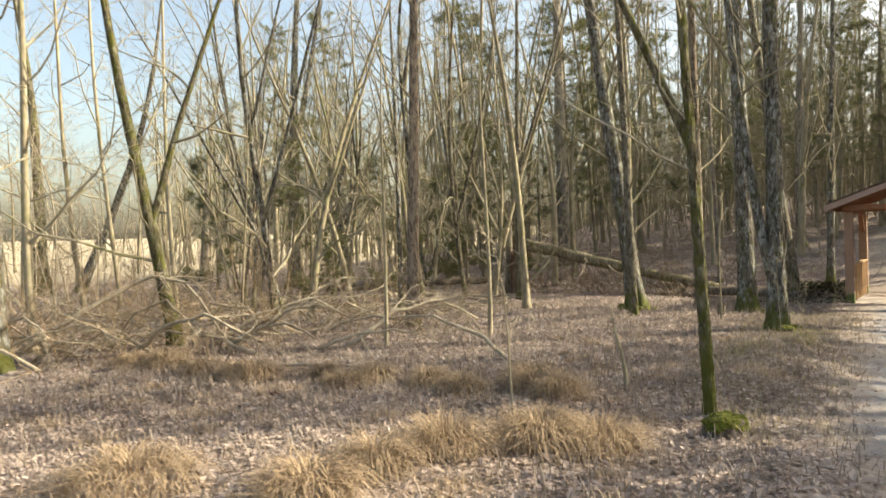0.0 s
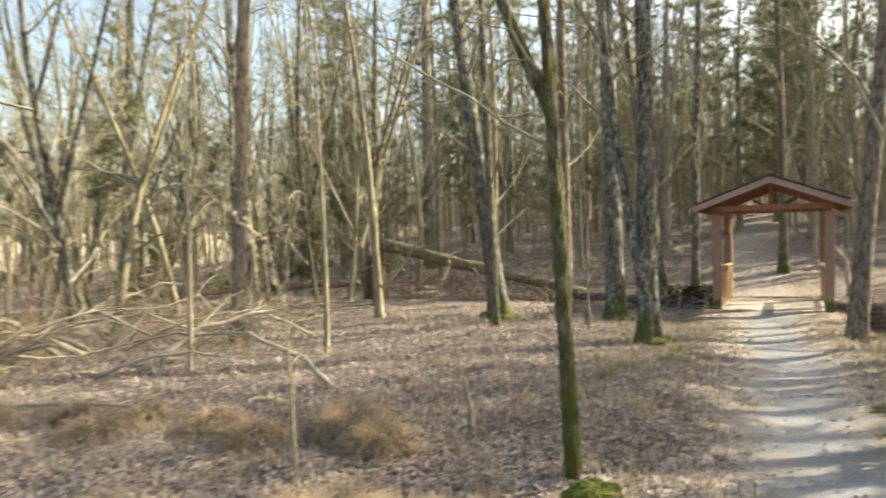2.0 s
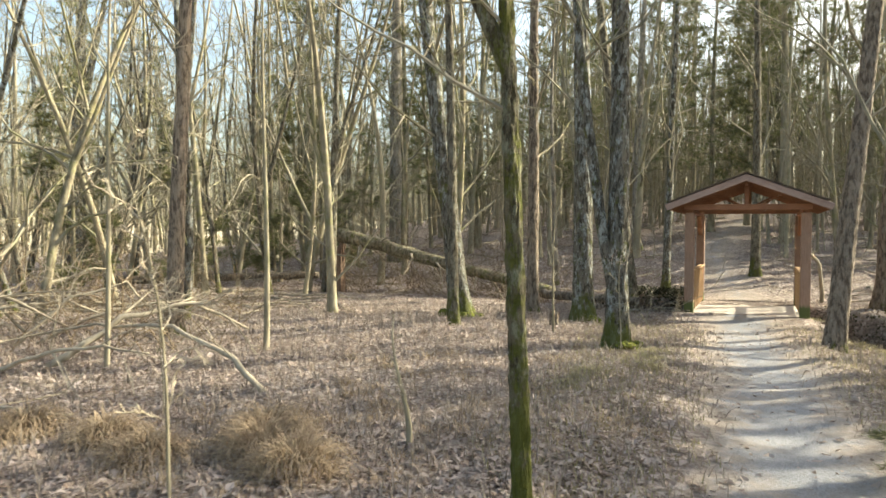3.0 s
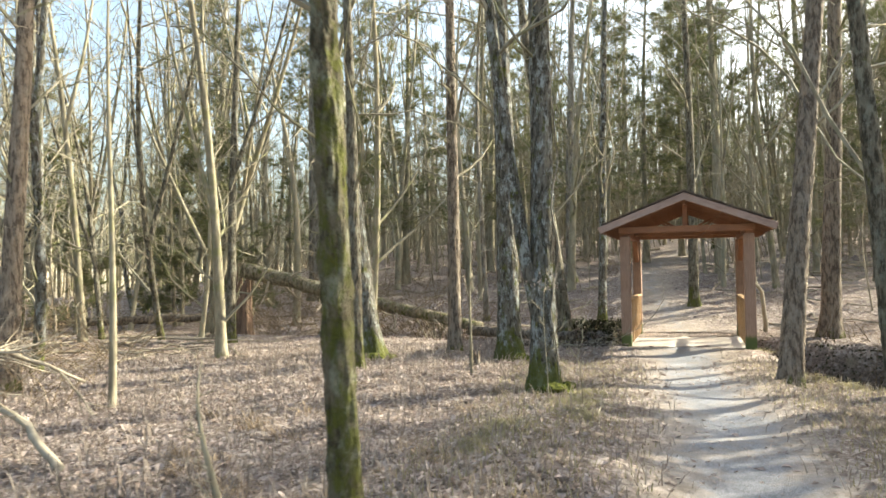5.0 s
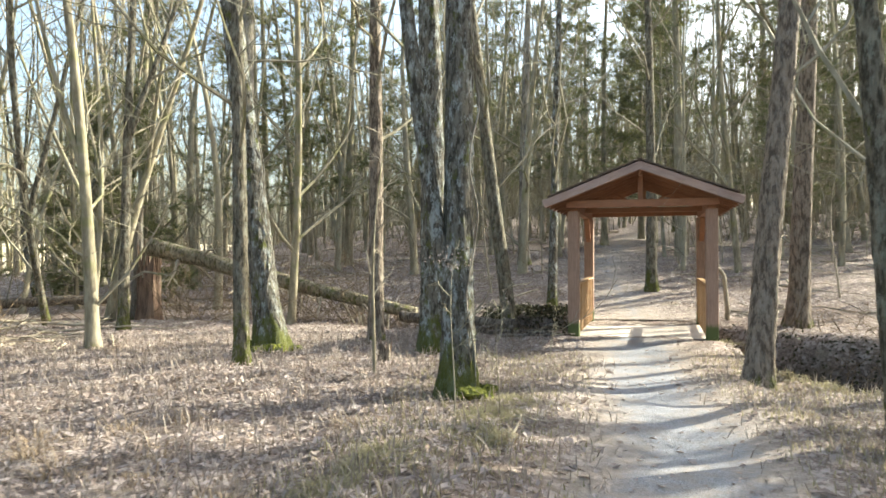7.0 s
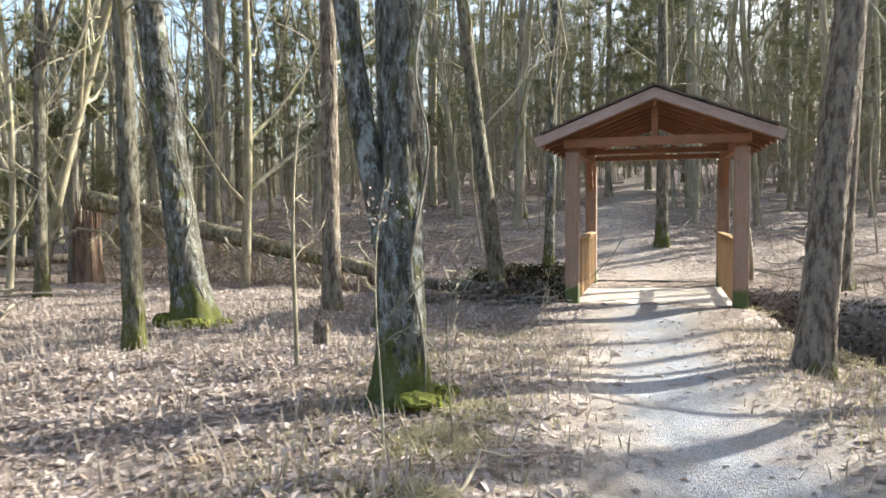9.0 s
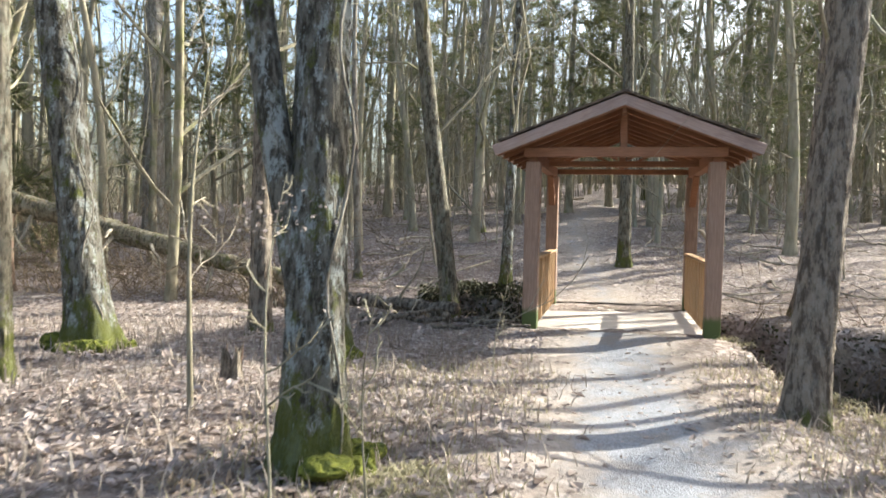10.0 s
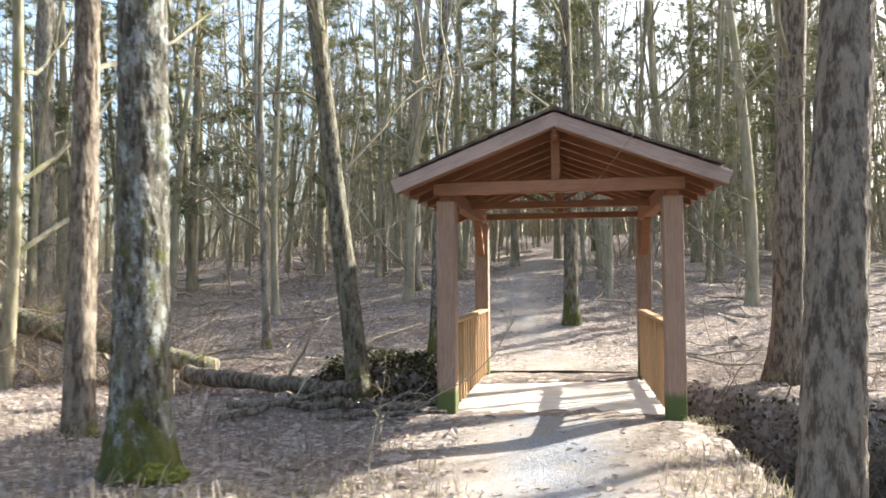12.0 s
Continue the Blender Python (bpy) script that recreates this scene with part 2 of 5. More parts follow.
def tube(vs, fs, pts, radii, sides, rnd=None, rough=0.0, cap=False):
    """Adds a tapering tube along pts to vs and fs."""
    base = len(vs)
    n = len(pts)
    for i in range(n):
        d = pts[min(i + 1, n - 1)] - pts[max(i - 1, 0)]
        d = d.normalized() if d.length > 1e-6 else Vector((0, 0, 1))
        a = d.cross(Vector((0.31, 0.95, 0.05))).normalized()
        b = d.cross(a)
        for k in range(sides):
            w = 2 * math.pi * k / sides
            r = radii[i] * (1 + (rnd.uniform(-rough, rough) if rough else 0))
            vs.append(pts[i] + a * (math.cos(w) * r) + b * (math.sin(w) * r))
    for i in range(n - 1):
        for k in range(sides):
            k2 = (k + 1) % sides
            fs.append((base + i * sides + k, base + (i + 1) * sides + k, base + (i + 1) * sides + k2, base + i * sides + k2))
    if cap:
        fs.append(tuple(base + k for k in range(sides)))
        fs.append(tuple(base + (n - 1) * sides + k for k in reversed(range(sides))))


def grow(rnd, start, direction, length, r0, r1, n, wobble, lift):
    pts, radii, d, p = [start.copy()], [r0], direction.normalized(), start.copy()
    for i in range(1, n + 1):
        d = (d + Vector((rnd.gauss(0, wobble), rnd.gauss(0, wobble), rnd.gauss(0, wobble) + lift))).normalized()
        p = p + d * (length / n)
        pts.append(p.copy())
        radii.append(r0 + (r1 - r0) * i / n)
    return pts, radii


def at_fraction(pts, radii, f):
    x = f * (len(pts) - 1)
    i = min(int(x), len(pts) - 2)
    return pts[i].lerp(pts[i + 1], x - i), radii[i] + (radii[i + 1] - radii[i]) * (x - i), (pts[i + 1] - pts[i]).normalized()


def side_dir(rnd, axis, spread):
    a = axis.cross(Vector((rnd.gauss(0, 1), rnd.gauss(0, 1), rnd.gauss(0, 1)))).normalized()
    return (axis * math.cos(spread) + a * math.sin(spread)).normalized()


def branch_tree(rnd, vs, fs, pts, radii, level, count, lo, hi, length, detail, thin=1.0):
    for j in range(count):
        f = lo + (hi - lo) * (j + rnd.random()) / count
        p, r, ax = at_fraction(pts, radii, f)
        if level == 1:
            L = length * (0.45 + 0.75 * rnd.random()) * (1.15 - 0.6 * f)
            rb = max(0.004, min(r * 0.5, L * 0.014) * thin)
            bp, br = grow(rnd, p, side_dir(rnd, ax, rnd.uniform(0.6, 1.25)), L, rb, min(rb, 0.005), 6, 0.2, 0.06)
            tube(vs, fs, bp, br, 5 if rb > 0.03 else 4)
            branch_tree(rnd, vs, fs, bp, br, 2, detail[0], 0.15, 1.0, L * 0.5, detail)
        elif level == 2:
            L = length * (0.35 + 0.7 * rnd.random())
            bp, br = grow(rnd, p, side_dir(rnd, ax, rnd.uniform(0.5, 1.1)), L, max(0.005, min(r * 0.6, 0.012)), 0.003, 3, 0.2, 0.03)
            tube(vs, fs, bp, br, 3)
            branch_tree(rnd, vs, fs, bp, br, 3, detail[1], 0.1, 1.0, L * 0.55, detail)
        else:
            L = length * (0.4 + 0.8 * rnd.random())
            sliver(rnd, vs, fs, p, side_dir(rnd, ax, rnd.uniform(0.4, 1.1)) * L, 0.011)


def sliver(rnd, vs, fs, p, d, width):
    """One thin tapering twig or needle."""
    s = d.cross(Vector((rnd.gauss(0, 1), rnd.gauss(0, 1), rnd.gauss(0, 1)))).normalized() * width * 0.5
    k = len(vs)
    vs.extend((p - s, p + s, p + d))
    fs.append((k, k + 1, k + 2))


def trunk_points(rnd, height, lean, curve, n=11):
    """A trunk's centre line: lean is metres sideways per metre up, curve its slow bend."""
    ph = rnd.uniform(0, 6.28)
    out = []
    for i in range(n):
        z = height * (i / (n - 1)) ** 1.25
        s = z / height
        out.append(Vector((lean[0] * z + curve * math.sin(ph + 3.2 * s) * s, lean[1] * z + curve * math.cos(ph + 2.7 * s) * s, z)))
    return out


def fine_trunk(rnd, pts, r, material, flare):
    """A trunk seen close by, with ridged bark up to five metres."""
    H, sides, vs, fs = pts[-1].z, 60, [], []
    zs = [-0.2] + [0.03 * i for i in range(170)] + [5.1 + 0.4 * i for i in range(1, int((H - 5.1) / 0.4))] + [H]
    ph, off = rnd.uniform(0, 6), rnd.uniform(0, 50)
    for z in zs:
        k = max((i for i in range(len(pts) - 1) if pts[i].z <= max(z, 0)), default=0)
        p = pts[k].lerp(pts[k + 1], (z - pts[k].z) / (pts[k + 1].z - pts[k].z))
        zc = max(z, 0)
        rr = r * (1 - 0.86 * zc / H)
        fl = flare * math.exp(-zc / (r * 1.6))
        for q in range(sides):
            w = 2 * math.pi * q / sides
            lobes = 1 + fl * (0.5 + 0.65 * abs(math.sin(2.5 * w + ph)) ** 1.3) + 0.045 * math.sin(3 * w + z * 1.7 + ph)
            c, sn = math.cos(w), math.sin(w)
            ridge = abs(noise.noise(Vector((c * rr * 38, sn * rr * 38, z * 7.5 + off)))) - 0.25
            ridge2 = noise.noise(Vector((c * rr * 90, sn * rr * 90, z * 30 + off)))
            d = rr * lobes + 0.022 * ridge + 0.005 * ridge2
            vs.append(Vector((p.x + c * d, p.y + sn * d, z)))
    for i in range(len(zs) - 1):
        for q in range(sides):
            q2 = (q + 1) % sides
            fs.append((i * sides + q, i * sides + q2, (i + 1) * sides + q2, (i + 1) * sides + q))
    return mesh_of("trunk", vs, fs, material, True)


def trunk_mesh(rnd, pts, r, material, sides, flare):
    if sides >= 50:
        return fine_trunk(rnd, pts, r, material, flare)
    vs, fs = [], []
    H = pts[-1].z
    dense = []
    for i in range(len(pts) - 1):
        for k in range(3):
            dense.append(pts[i].lerp(pts[i + 1], k / 3))
    dense.append(pts[-1])
    dense.insert(0, dense[0] - Vector((0, 0, 0.2)))
    ph = rnd.uniform(0, 6)
    for p in dense:
        z = max(p.z, 0)
        rr = r * (1 - 0.86 * z / H)
        fl = flare * math.exp(-z / (r * 1.6))
        for k in range(sides):
            w = 2 * math.pi * k / sides
            lobes = 1 + fl * (0.55 + 0.6 * abs(math.sin(2.5 * w + ph))) + 0.05 * math.sin(3 * w + p.z * 1.7 + ph) + rnd.uniform(-0.025, 0.025)
            vs.append(Vector((p.x + math.cos(w) * rr * lobes, p.y + math.sin(w) * rr * lobes, p.z)))
    for i in range(len(dense) - 1):
        for k in range(sides):
            k2 = (k + 1) % sides
            fs.append((i * sides + k, i * sides + k2, (i + 1) * sides + k2, (i + 1) * sides + k))
    return mesh_of("trunk", vs, fs, material, True)


def build_tree(seed, height, r, lean=(0, 0), curve=0.25, bark=None, limbs=16, low=0.25, reach=0.32, detail=(8, 4), sides=12, flare=0.5, stems=(), name="tree", twig=None, thin=1.0):
    """A bare tree: an Empty with a trunk, further stems and a crown of branches. stems: (height of fork, lean x, lean y, radius, length)."""
    rnd = random.Random(seed)
    root = new(name)
    pts = trunk_points(rnd, height, lean, curve)
    part_mesh("trunk", trunk_mesh(rnd, pts, r, bark, sides, flare), root)
    vs, fs = [], []
    radii = [r * (1 - 0.86 * p.z / height) for p in pts]
    branch_tree(rnd, vs, fs, pts, radii, 1, limbs, low, 0.98, height * reach, detail, thin)
    for fz, lx, ly, sr, length in stems:
        i = max(k for k in range(len(pts)) if pts[k].z <= fz)
        i = min(i, len(pts) - 2)
        s0 = pts[i].lerp(pts[i + 1], (fz - pts[i].z) / (pts[i + 1].z - pts[i].z))
        sp, srad = grow(rnd, s0, Vector((lx, ly, 1)), length, sr, sr * 0.2, 10, 0.025, 0.01)
        sv, sf = [], []
        tube(sv, sf, sp, srad, 9, rnd, 0.05)
        part_mesh("stem", mesh_of("stem", sv, sf, bark, True), root)
        branch_tree(rnd, vs, fs, sp, srad, 1, max(5, limbs // 2), 0.2, 0.98, length * reach, detail)
    part_mesh("crown", mesh_of("crown", vs, fs, twig or M_TWIG), root)
    return root


# ---- plan ----
BX, BY, BZ, BYAW = 9.766, 14.473, -0.061, -36.87  # middle of the bridge's front edge, deck height, turn
EX = (math.cos(radians(BYAW)), math.sin(radians(BYAW)))
AX = (-EX[1], EX[0])
PATH = [(-1.2, -9.0), (0.6, -4.0), (1.7, -0.6), (2.7, 2.4), (3.8, 5.2), (5.3, 7.7), (6.6, 9.6), (7.8, 11.7), (9.65, 14.35), (11.45, 16.8), (12.6, 18.9), (13.7, 21.2), (16.4, 25.4), (21.0, 30.7), (29.0, 35.9), (38.0, 40.0)]


def smooth(a, b, x):
    t = np.clip((np.asarray(x, float) - a) / (b - a), 0, 1)
    return t * t * (3 - 2 * t)


def local(x, y):
    return (x - BX) * EX[0] + (y - BY) * EX[1], (x - BX) * AX[0] + (y - BY) * AX[1]


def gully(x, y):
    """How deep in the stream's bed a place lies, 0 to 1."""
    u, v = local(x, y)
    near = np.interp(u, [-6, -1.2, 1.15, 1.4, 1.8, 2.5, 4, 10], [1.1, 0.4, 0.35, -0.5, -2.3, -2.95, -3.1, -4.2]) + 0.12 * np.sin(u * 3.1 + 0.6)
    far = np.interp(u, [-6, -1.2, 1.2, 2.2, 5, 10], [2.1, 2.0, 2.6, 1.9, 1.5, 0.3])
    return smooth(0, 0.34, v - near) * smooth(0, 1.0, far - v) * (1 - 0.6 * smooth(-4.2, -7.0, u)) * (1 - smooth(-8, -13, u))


def far_from_path(x, y, lo=2, hi=12):
    best = np.full(np.shape(x), 1e9)
    for (x0, y0), (x1, y1) in zip(PATH[lo:hi], PATH[lo + 1:hi + 1]):
        dx, dy = x1 - x0, y1 - y0
        t = np.clip(((x - x0) * dx + (y - y0) * dy) / (dx * dx + dy * dy), 0, 1)
        best = np.minimum(best, np.hypot(x - x0 - t * dx, y - y0 - t * dy))
    return best


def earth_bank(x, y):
    """The raised bank across the stream, beside the footbridge, 0 to 1; its face is painted dark for shade."""
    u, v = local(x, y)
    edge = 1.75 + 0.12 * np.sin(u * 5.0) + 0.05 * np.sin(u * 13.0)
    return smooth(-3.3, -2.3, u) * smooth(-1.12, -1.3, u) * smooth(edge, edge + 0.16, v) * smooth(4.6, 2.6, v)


def ground_z(x, y):
    u, v = local(x, y)
    h = np.maximum(v - 2.9, 0)
    rise = 0.118 * np.where(h < 30, h, 30 + (h - 30) * 0.55)
    z = -0.05 + 0.10 * smooth(9, 2, np.hypot(x, y)) + 0.07 * np.exp(-((x - 4.6) ** 2 + (y - 12.8) ** 2) / 9.0) + rise * smooth(-40, -12, u) * smooth(0, 5, h)
    bumps = 0.05 * np.sin(x * 0.9 + 1.3 * np.sin(y * 0.6)) * np.sin(y * 0.8 + 0.7) + 0.025 * np.sin(x * 2.7 + y * 1.9) * np.sin(y * 2.3 - x)
    near_deck = smooth(2.2, 4.5, np.hypot(u, v - 1.45))
    side = (x - 7.0) * 0.86 - (y - 10.3) * 0.5
    ridge = 0.11 * np.exp(-((side + 1.65) / 0.65) ** 2) * smooth(6.0, 8.0, y) * smooth(10.7, 9.5, y)
    hollow = 0.11 * np.exp(-(far_from_path(x, y, 0, 9) / 0.8) ** 2) * smooth(-0.1, -1.6, v)
    lumps = 0.02 * np.sin(x * 6.1 + 2.0 * np.sin(y * 3.3)) * np.sin(y * 5.7 + 1.6 * np.sin(x * 4.1)) * smooth(0.8, 1.6, far_from_path(x, y, 0, 9))
    fall = 0.2 * smooth(0.7, 1.7, side) * smooth(6.0, 8.0, y) * smooth(16.0, 13.0, y) * smooth(-0.3, -1.7, v)
    z = z - fall + bumps * near_deck + ridge + lumps - hollow + 0.16 * earth_bank(x, y) - 1.05 * gully(x, y)
    far = np.hypot(x, y)
    return z + 5.0 * smooth(90, 260, far) * smooth(-10, -60, u)


def gz(x, y):
    return float(ground_z(x, y))


def path_distance(x, y):
    best = 1e9
    for (x0, y0), (x1, y1) in zip(PATH, PATH[1:]):
        dx, dy = x1 - x0, y1 - y0
        t = min(1, max(0, ((x - x0) * dx + (y - y0) * dy) / (dx * dx + dy * dy)))
        best = min(best, math.hypot(x - x0 - t * dx, y - y0 - t * dy))
    return best


# ---- ground ----
def spaced(lo, hi, step_m, out):
    core = list(np.arange(lo, hi + 1e-6, step_m))
    grown, d, a = [], step_m, hi
    while a < out:
        d *= 1.13
        a += d
        grown.append(a)
    below, d, a = [], step_m, lo
    while a > -out:
        d *= 1.13
        a -= d
        below.append(a)
    return np.array(below[::-1] + core + grown)


def build_ground():
    xs, ys = spaced(-9, 19, 0.14, 700), spaced(-2, 26, 0.14, 700)
    X, Y = np.meshgrid(xs, ys)
    rng = np.random.default_rng(3)
    Z = ground_z(X, Y) + rng.normal(0, 0.008, X.shape)
    nx, ny = len(xs), len(ys)
    co = np.stack([X, Y, Z], -1).reshape(-1, 3)
    idx = np.arange(nx * ny).reshape(ny, nx)
    quads = np.stack([idx[:-1, :-1], idx[:-1, 1:], idx[1:, 1:], idx[1:, :-1]], -1).reshape(-1, 4)
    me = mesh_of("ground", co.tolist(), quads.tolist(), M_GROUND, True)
    u, v = local(X, Y)
    field = smooth(-30, -42, u - 0.25 * (v - 10)) * smooth(24, 34, np.hypot(X, Y))
    # bank: where dark soil and painted shade cover the gully and bank face
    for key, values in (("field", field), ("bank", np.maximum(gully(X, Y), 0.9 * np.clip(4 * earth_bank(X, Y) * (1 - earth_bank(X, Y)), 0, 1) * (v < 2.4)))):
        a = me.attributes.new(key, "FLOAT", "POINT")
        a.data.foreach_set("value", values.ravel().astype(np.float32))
    return tagged(new("ground", me), "brown woodland floor strewn with dead oak leaves", "ground", kind="structure")


build_ground()


def build_path():
    pts = []
    for i in range(len(PATH) - 1):
        p0, p1, p2, p3 = (Vector(PATH[min(max(i + k, 0), len(PATH) - 1)]) for k in (-1, 0, 1, 2))
        seg = int((p2 - p1).length / 0.2) + 1
        for k in range(seg):
            t = k / seg
            pts.append(0.5 * ((2 * p1) + (p2 - p0) * t + (2 * p0 - 5 * p1 + 4 * p2 - p3) * t * t + (3 * p1 - p0 - 3 * p2 + p3) * t ** 3))
    runs, run = [], []
    for p in pts:
        u, v = local(p.x, p.y)
        if -0.12 < v < 3.05 and abs(u) < 2:
            if run:
                runs.append(run)
            run = []
        else:
            run.append(p)
    runs.append(run)
    for run in runs:
        verts, faces, mask = [], [], []
        n = 13
        for i, p in enumerate(run):
            d = (run[min(i + 1, len(run) - 1)] - run[max(i - 1, 0)]).normalized()
            for k in range(n):
                s = -1 + 2 * k / (n - 1)
                q = p + Vector((d.y, -d.x)) * (s * 1.45)
                verts.append((q.x, q.y, gz(q.x, q.y) + 0.018 * (1 - abs(s)) + (0.012 if abs(s) < 0.98 else -0.03)))
                mask.append((1.15 - 1.6 * abs(s)) * (1.0 if p.y < 15 else 0.55))
        for i in range(len(run) - 1):
            for k in range(n - 1):
                faces.append((i * n + k, i * n + k + 1, (i + 1) * n + k + 1, (i + 1) * n + k))
        me = mesh_of("path", verts, faces, M_PATH, True)
        a = me.attributes.new("gravel", "FLOAT", "POINT")
        a.data.foreach_set("value", np.array(mask, np.float32))
        tagged(new("path", me), "pale grey gravel footpath with leafy edges", "path", kind="structure")


build_path()


# ---- covered footbridge ----
def build_bridge():
    root = new("covered_footbridge")
    root.matrix_world = pose(BX, BY, BZ, 0, 0, BYAW)
    W, L, EAVE, APEX, HALF, OVER = 2.3, 2.92, 2.265, 2.825, 1.45, 0.34

    def put(name, me, m, label="", parent=None):
        ob = new(name, me)
        ob.parent = parent or root
        ob.matrix_basis = m
        return tagged(ob, label)

    post = box_mesh("post", 0.18, 0.18, 2.35, M_POST, 0.008)
    for sx in (-1, 1):
        for y in (0.09, L - 0.09):
            put("post", post, pose(sx * (W / 2 - 0.09), y, -0.3))
    # ties, king posts, plates
    slope = math.atan2(APEX - EAVE, HALF)
    for y in (0.045, L / 2, L - 0.045):
        deep = 0.115 if y < 0.1 else 0.08
        put("tie_beam", box_mesh("tie_beam", W + 0.02, 0.09, deep, M_BEAM), pose(0, y - (0.09 if y < 0.1 else -0.09 if y > 2 else 0), 2.1))
        if y > 0.1:
            for sx in (-1, 1):
                put("strut", box_mesh("strut", 0.04, 0.05, 0.5, M_BEAM), pose(sx * 0.06, y, 2.2, 0, sx * 62, 0))
        put("king_post", box_mesh("king_post", 0.085, 0.08, 0.5, M_BEAM), pose(0, y, 2.18))
    plate = box_mesh("wall_plate", 0.12, L - 0.04, 0.16, M_BEAM)
    for sx in (-1, 1):
        put("wall_plate", plate, pose(sx * (W / 2 - 0.09), L / 2, 2.04))
        for y, sy in ((0.18, 1), (L - 0.18, -1)):
            br = box_mesh("knee_brace", 0.09, 0.09, 0.62, M_BEAM)
            put("knee_brace", br, pose(sx * (W / 2 - 0.09), y + sy * -0.02, 1.62, -sy * 45, 0, 0))
    # rafters, boards, barge boards
    rl = HALF / math.cos(slope)
    rafter = box_mesh("rafter", rl, 0.045, 0.10, M_BEAM)
    for i in range(9):
        y = -OVER + 0.06 + (L + 2 * OVER - 0.12) * i / 8
        for sx in (-1, 1):
            put("rafter", rafter, pose(sx * HALF / 2, y, (APEX + EAVE) / 2 - 0.175, 0, sx * math.degrees(slope), 0))
    put("ridge_beam", box_mesh("ridge_beam", 0.05, L + 2 * OVER - 0.1, 0.15, M_BEAM), pose(0, L / 2, APEX - 0.24))
    board = box_mesh("roof_board", rl, L + 2 * OVER, 0.022, M_BEAM, 0.003)
    for sx in (-1, 1):
        put("roof_board", board, pose(sx * (HALF / 2), L / 2, (APEX + EAVE) / 2 - 0.062, 0, sx * math.degrees(slope), 0))
        barge = box_mesh("barge_board", rl + 0.06, 0.038, 0.125, M_BARGE)
        for y in (-OVER - 0.02, L + OVER + 0.02):
            put("barge_board", barge, pose(sx * (HALF / 2 - 0.014), y + sx * 0.0015, (APEX + EAVE) / 2 - 0.166, 0, sx * math.degrees(slope), 0), "weathered pinkish-brown barge board")
        put("fascia", box_mesh("fascia", 0.03, L + 2 * OVER, 0.12, M_BARGE), pose(sx * (HALF + 0.005), L / 2, EAVE - 0.15))
    # shingles
    rnd = random.Random(5)
    shapes = [box_mesh("shingle", 0.21, w, 0.02, M_SHINGLE, 0) for w in (0.24, 0.3, 0.36)]
    rows = 9
    for sx in (-1, 1):
        for i in range(rows):
            d = 0.06 + (rl - 0.02) * i / rows
            y = -OVER - 0.065
            while y < L + OVER - 0.02:
                k = rnd.randrange(3) if y > -OVER - 0.06 else i % 3
                w = (0.24, 0.3, 0.36)[k]
                x = d * math.cos(slope)
                z = APEX - d * math.sin(slope) - 0.024 + rnd.uniform(0, 0.008)
                put("shingle", shapes[k], pose(sx * x, min(y + w / 2 + rnd.uniform(-0.012, 0.004), L + OVER - w / 2 + 0.04), z, 0, sx * (math.degrees(slope) - 3.2 + rnd.uniform(-0.8, 0.8)), rnd.uniform(-1, 1)))
                y += w + 0.004
    cap = box_mesh("ridge_cap", 0.15, 0.32, 0.009, M_SHINGLE, 0)
    for i in range(12):
        for sx in (-1, 1):
            put("ridge_cap", cap, pose(sx * 0.066, -OVER + 0.095 + i * 0.306, APEX - 0.012 - 0.066 * math.tan(slope) + (i % 2) * 0.004, 0, sx * math.degrees(slope), 0))
    # deck
    plank = box_mesh("plank", 2.16, 0.136, 0.045, M_DECK, 0.004)
    for i in range(21):
        put("plank", plank, pose(rnd.uniform(-0.008, 0.008), 0.02 + i * 0.1425, -0.045 + rnd.uniform(-0.002, 0.002), 0, 0, rnd.uniform(-0.15, 0.15)))
    for x in (-0.85, 0, 0.85):
        put("bearer", box_mesh("bearer", 0.15, L + 0.2, 0.24, M_BEAM), pose(x, L / 2, -0.30))
    for y in (-0.08, L + 0.08):
        put("sill", box_mesh("sill", 2.3, 0.09, 0.3, M_BEAM), pose(0, y - 0.01, -0.34))
    # railings
    picket = box_mesh("picket", 0.038, 0.038, 0.80, M_RAIL, 0.003)
    for sx in (-1, 1):
        rail = new("railing")
        rail.parent = root
        tagged(rail, "orange-brown picket railing with a flat cap")
        x = sx * 1.04
        for i in range(14):
            put("picket", picket, pose(x - sx * 0.04 + rnd.uniform(-0.004, 0.004), 0.25 + i * (L - 0.5) / 13, 0.05, rnd.uniform(-0.4, 0.4), rnd.uniform(-0.4, 0.4), rnd.uniform(-6, 6)), parent=rail)
        put("top_rail", box_mesh("top_rail", 0.035, L - 0.36, 0.06, M_RAIL), pose(x, L / 2, 0.79), parent=rail)
        put("bottom_rail", box_mesh("bottom_rail", 0.04, L - 0.36, 0.09, M_RAIL), pose(x, L / 2, 0.09), parent=rail)
        put("cap", box_mesh("cap", 0.11, L - 0.36, 0.032, M_RAIL), pose(x - sx * 0.02, L / 2, 0.86), parent=rail)
    return tagged(root, "brown stained timber footbridge under a shingled gable roof", "footbridge")


build_bridge()

# ---- trees passed on the way ----
HERO, VINES = [], []


def hero(x, y, seed, height, r, label, lean=(0, 0), name="tree", category="tree", **more):
    ob = build_tree(seed, height, r, lean, name=name, **{"thin": 0.6, **more})
    ob.location = (x, y, gz(x, y) - 0.02)
    HERO.append((x, y, r))
    if seed in (12, 13, 19):
        ob["lean_x"], ob["lean_y"] = lean
        VINES.append(ob)
    return tagged(ob, label, category)


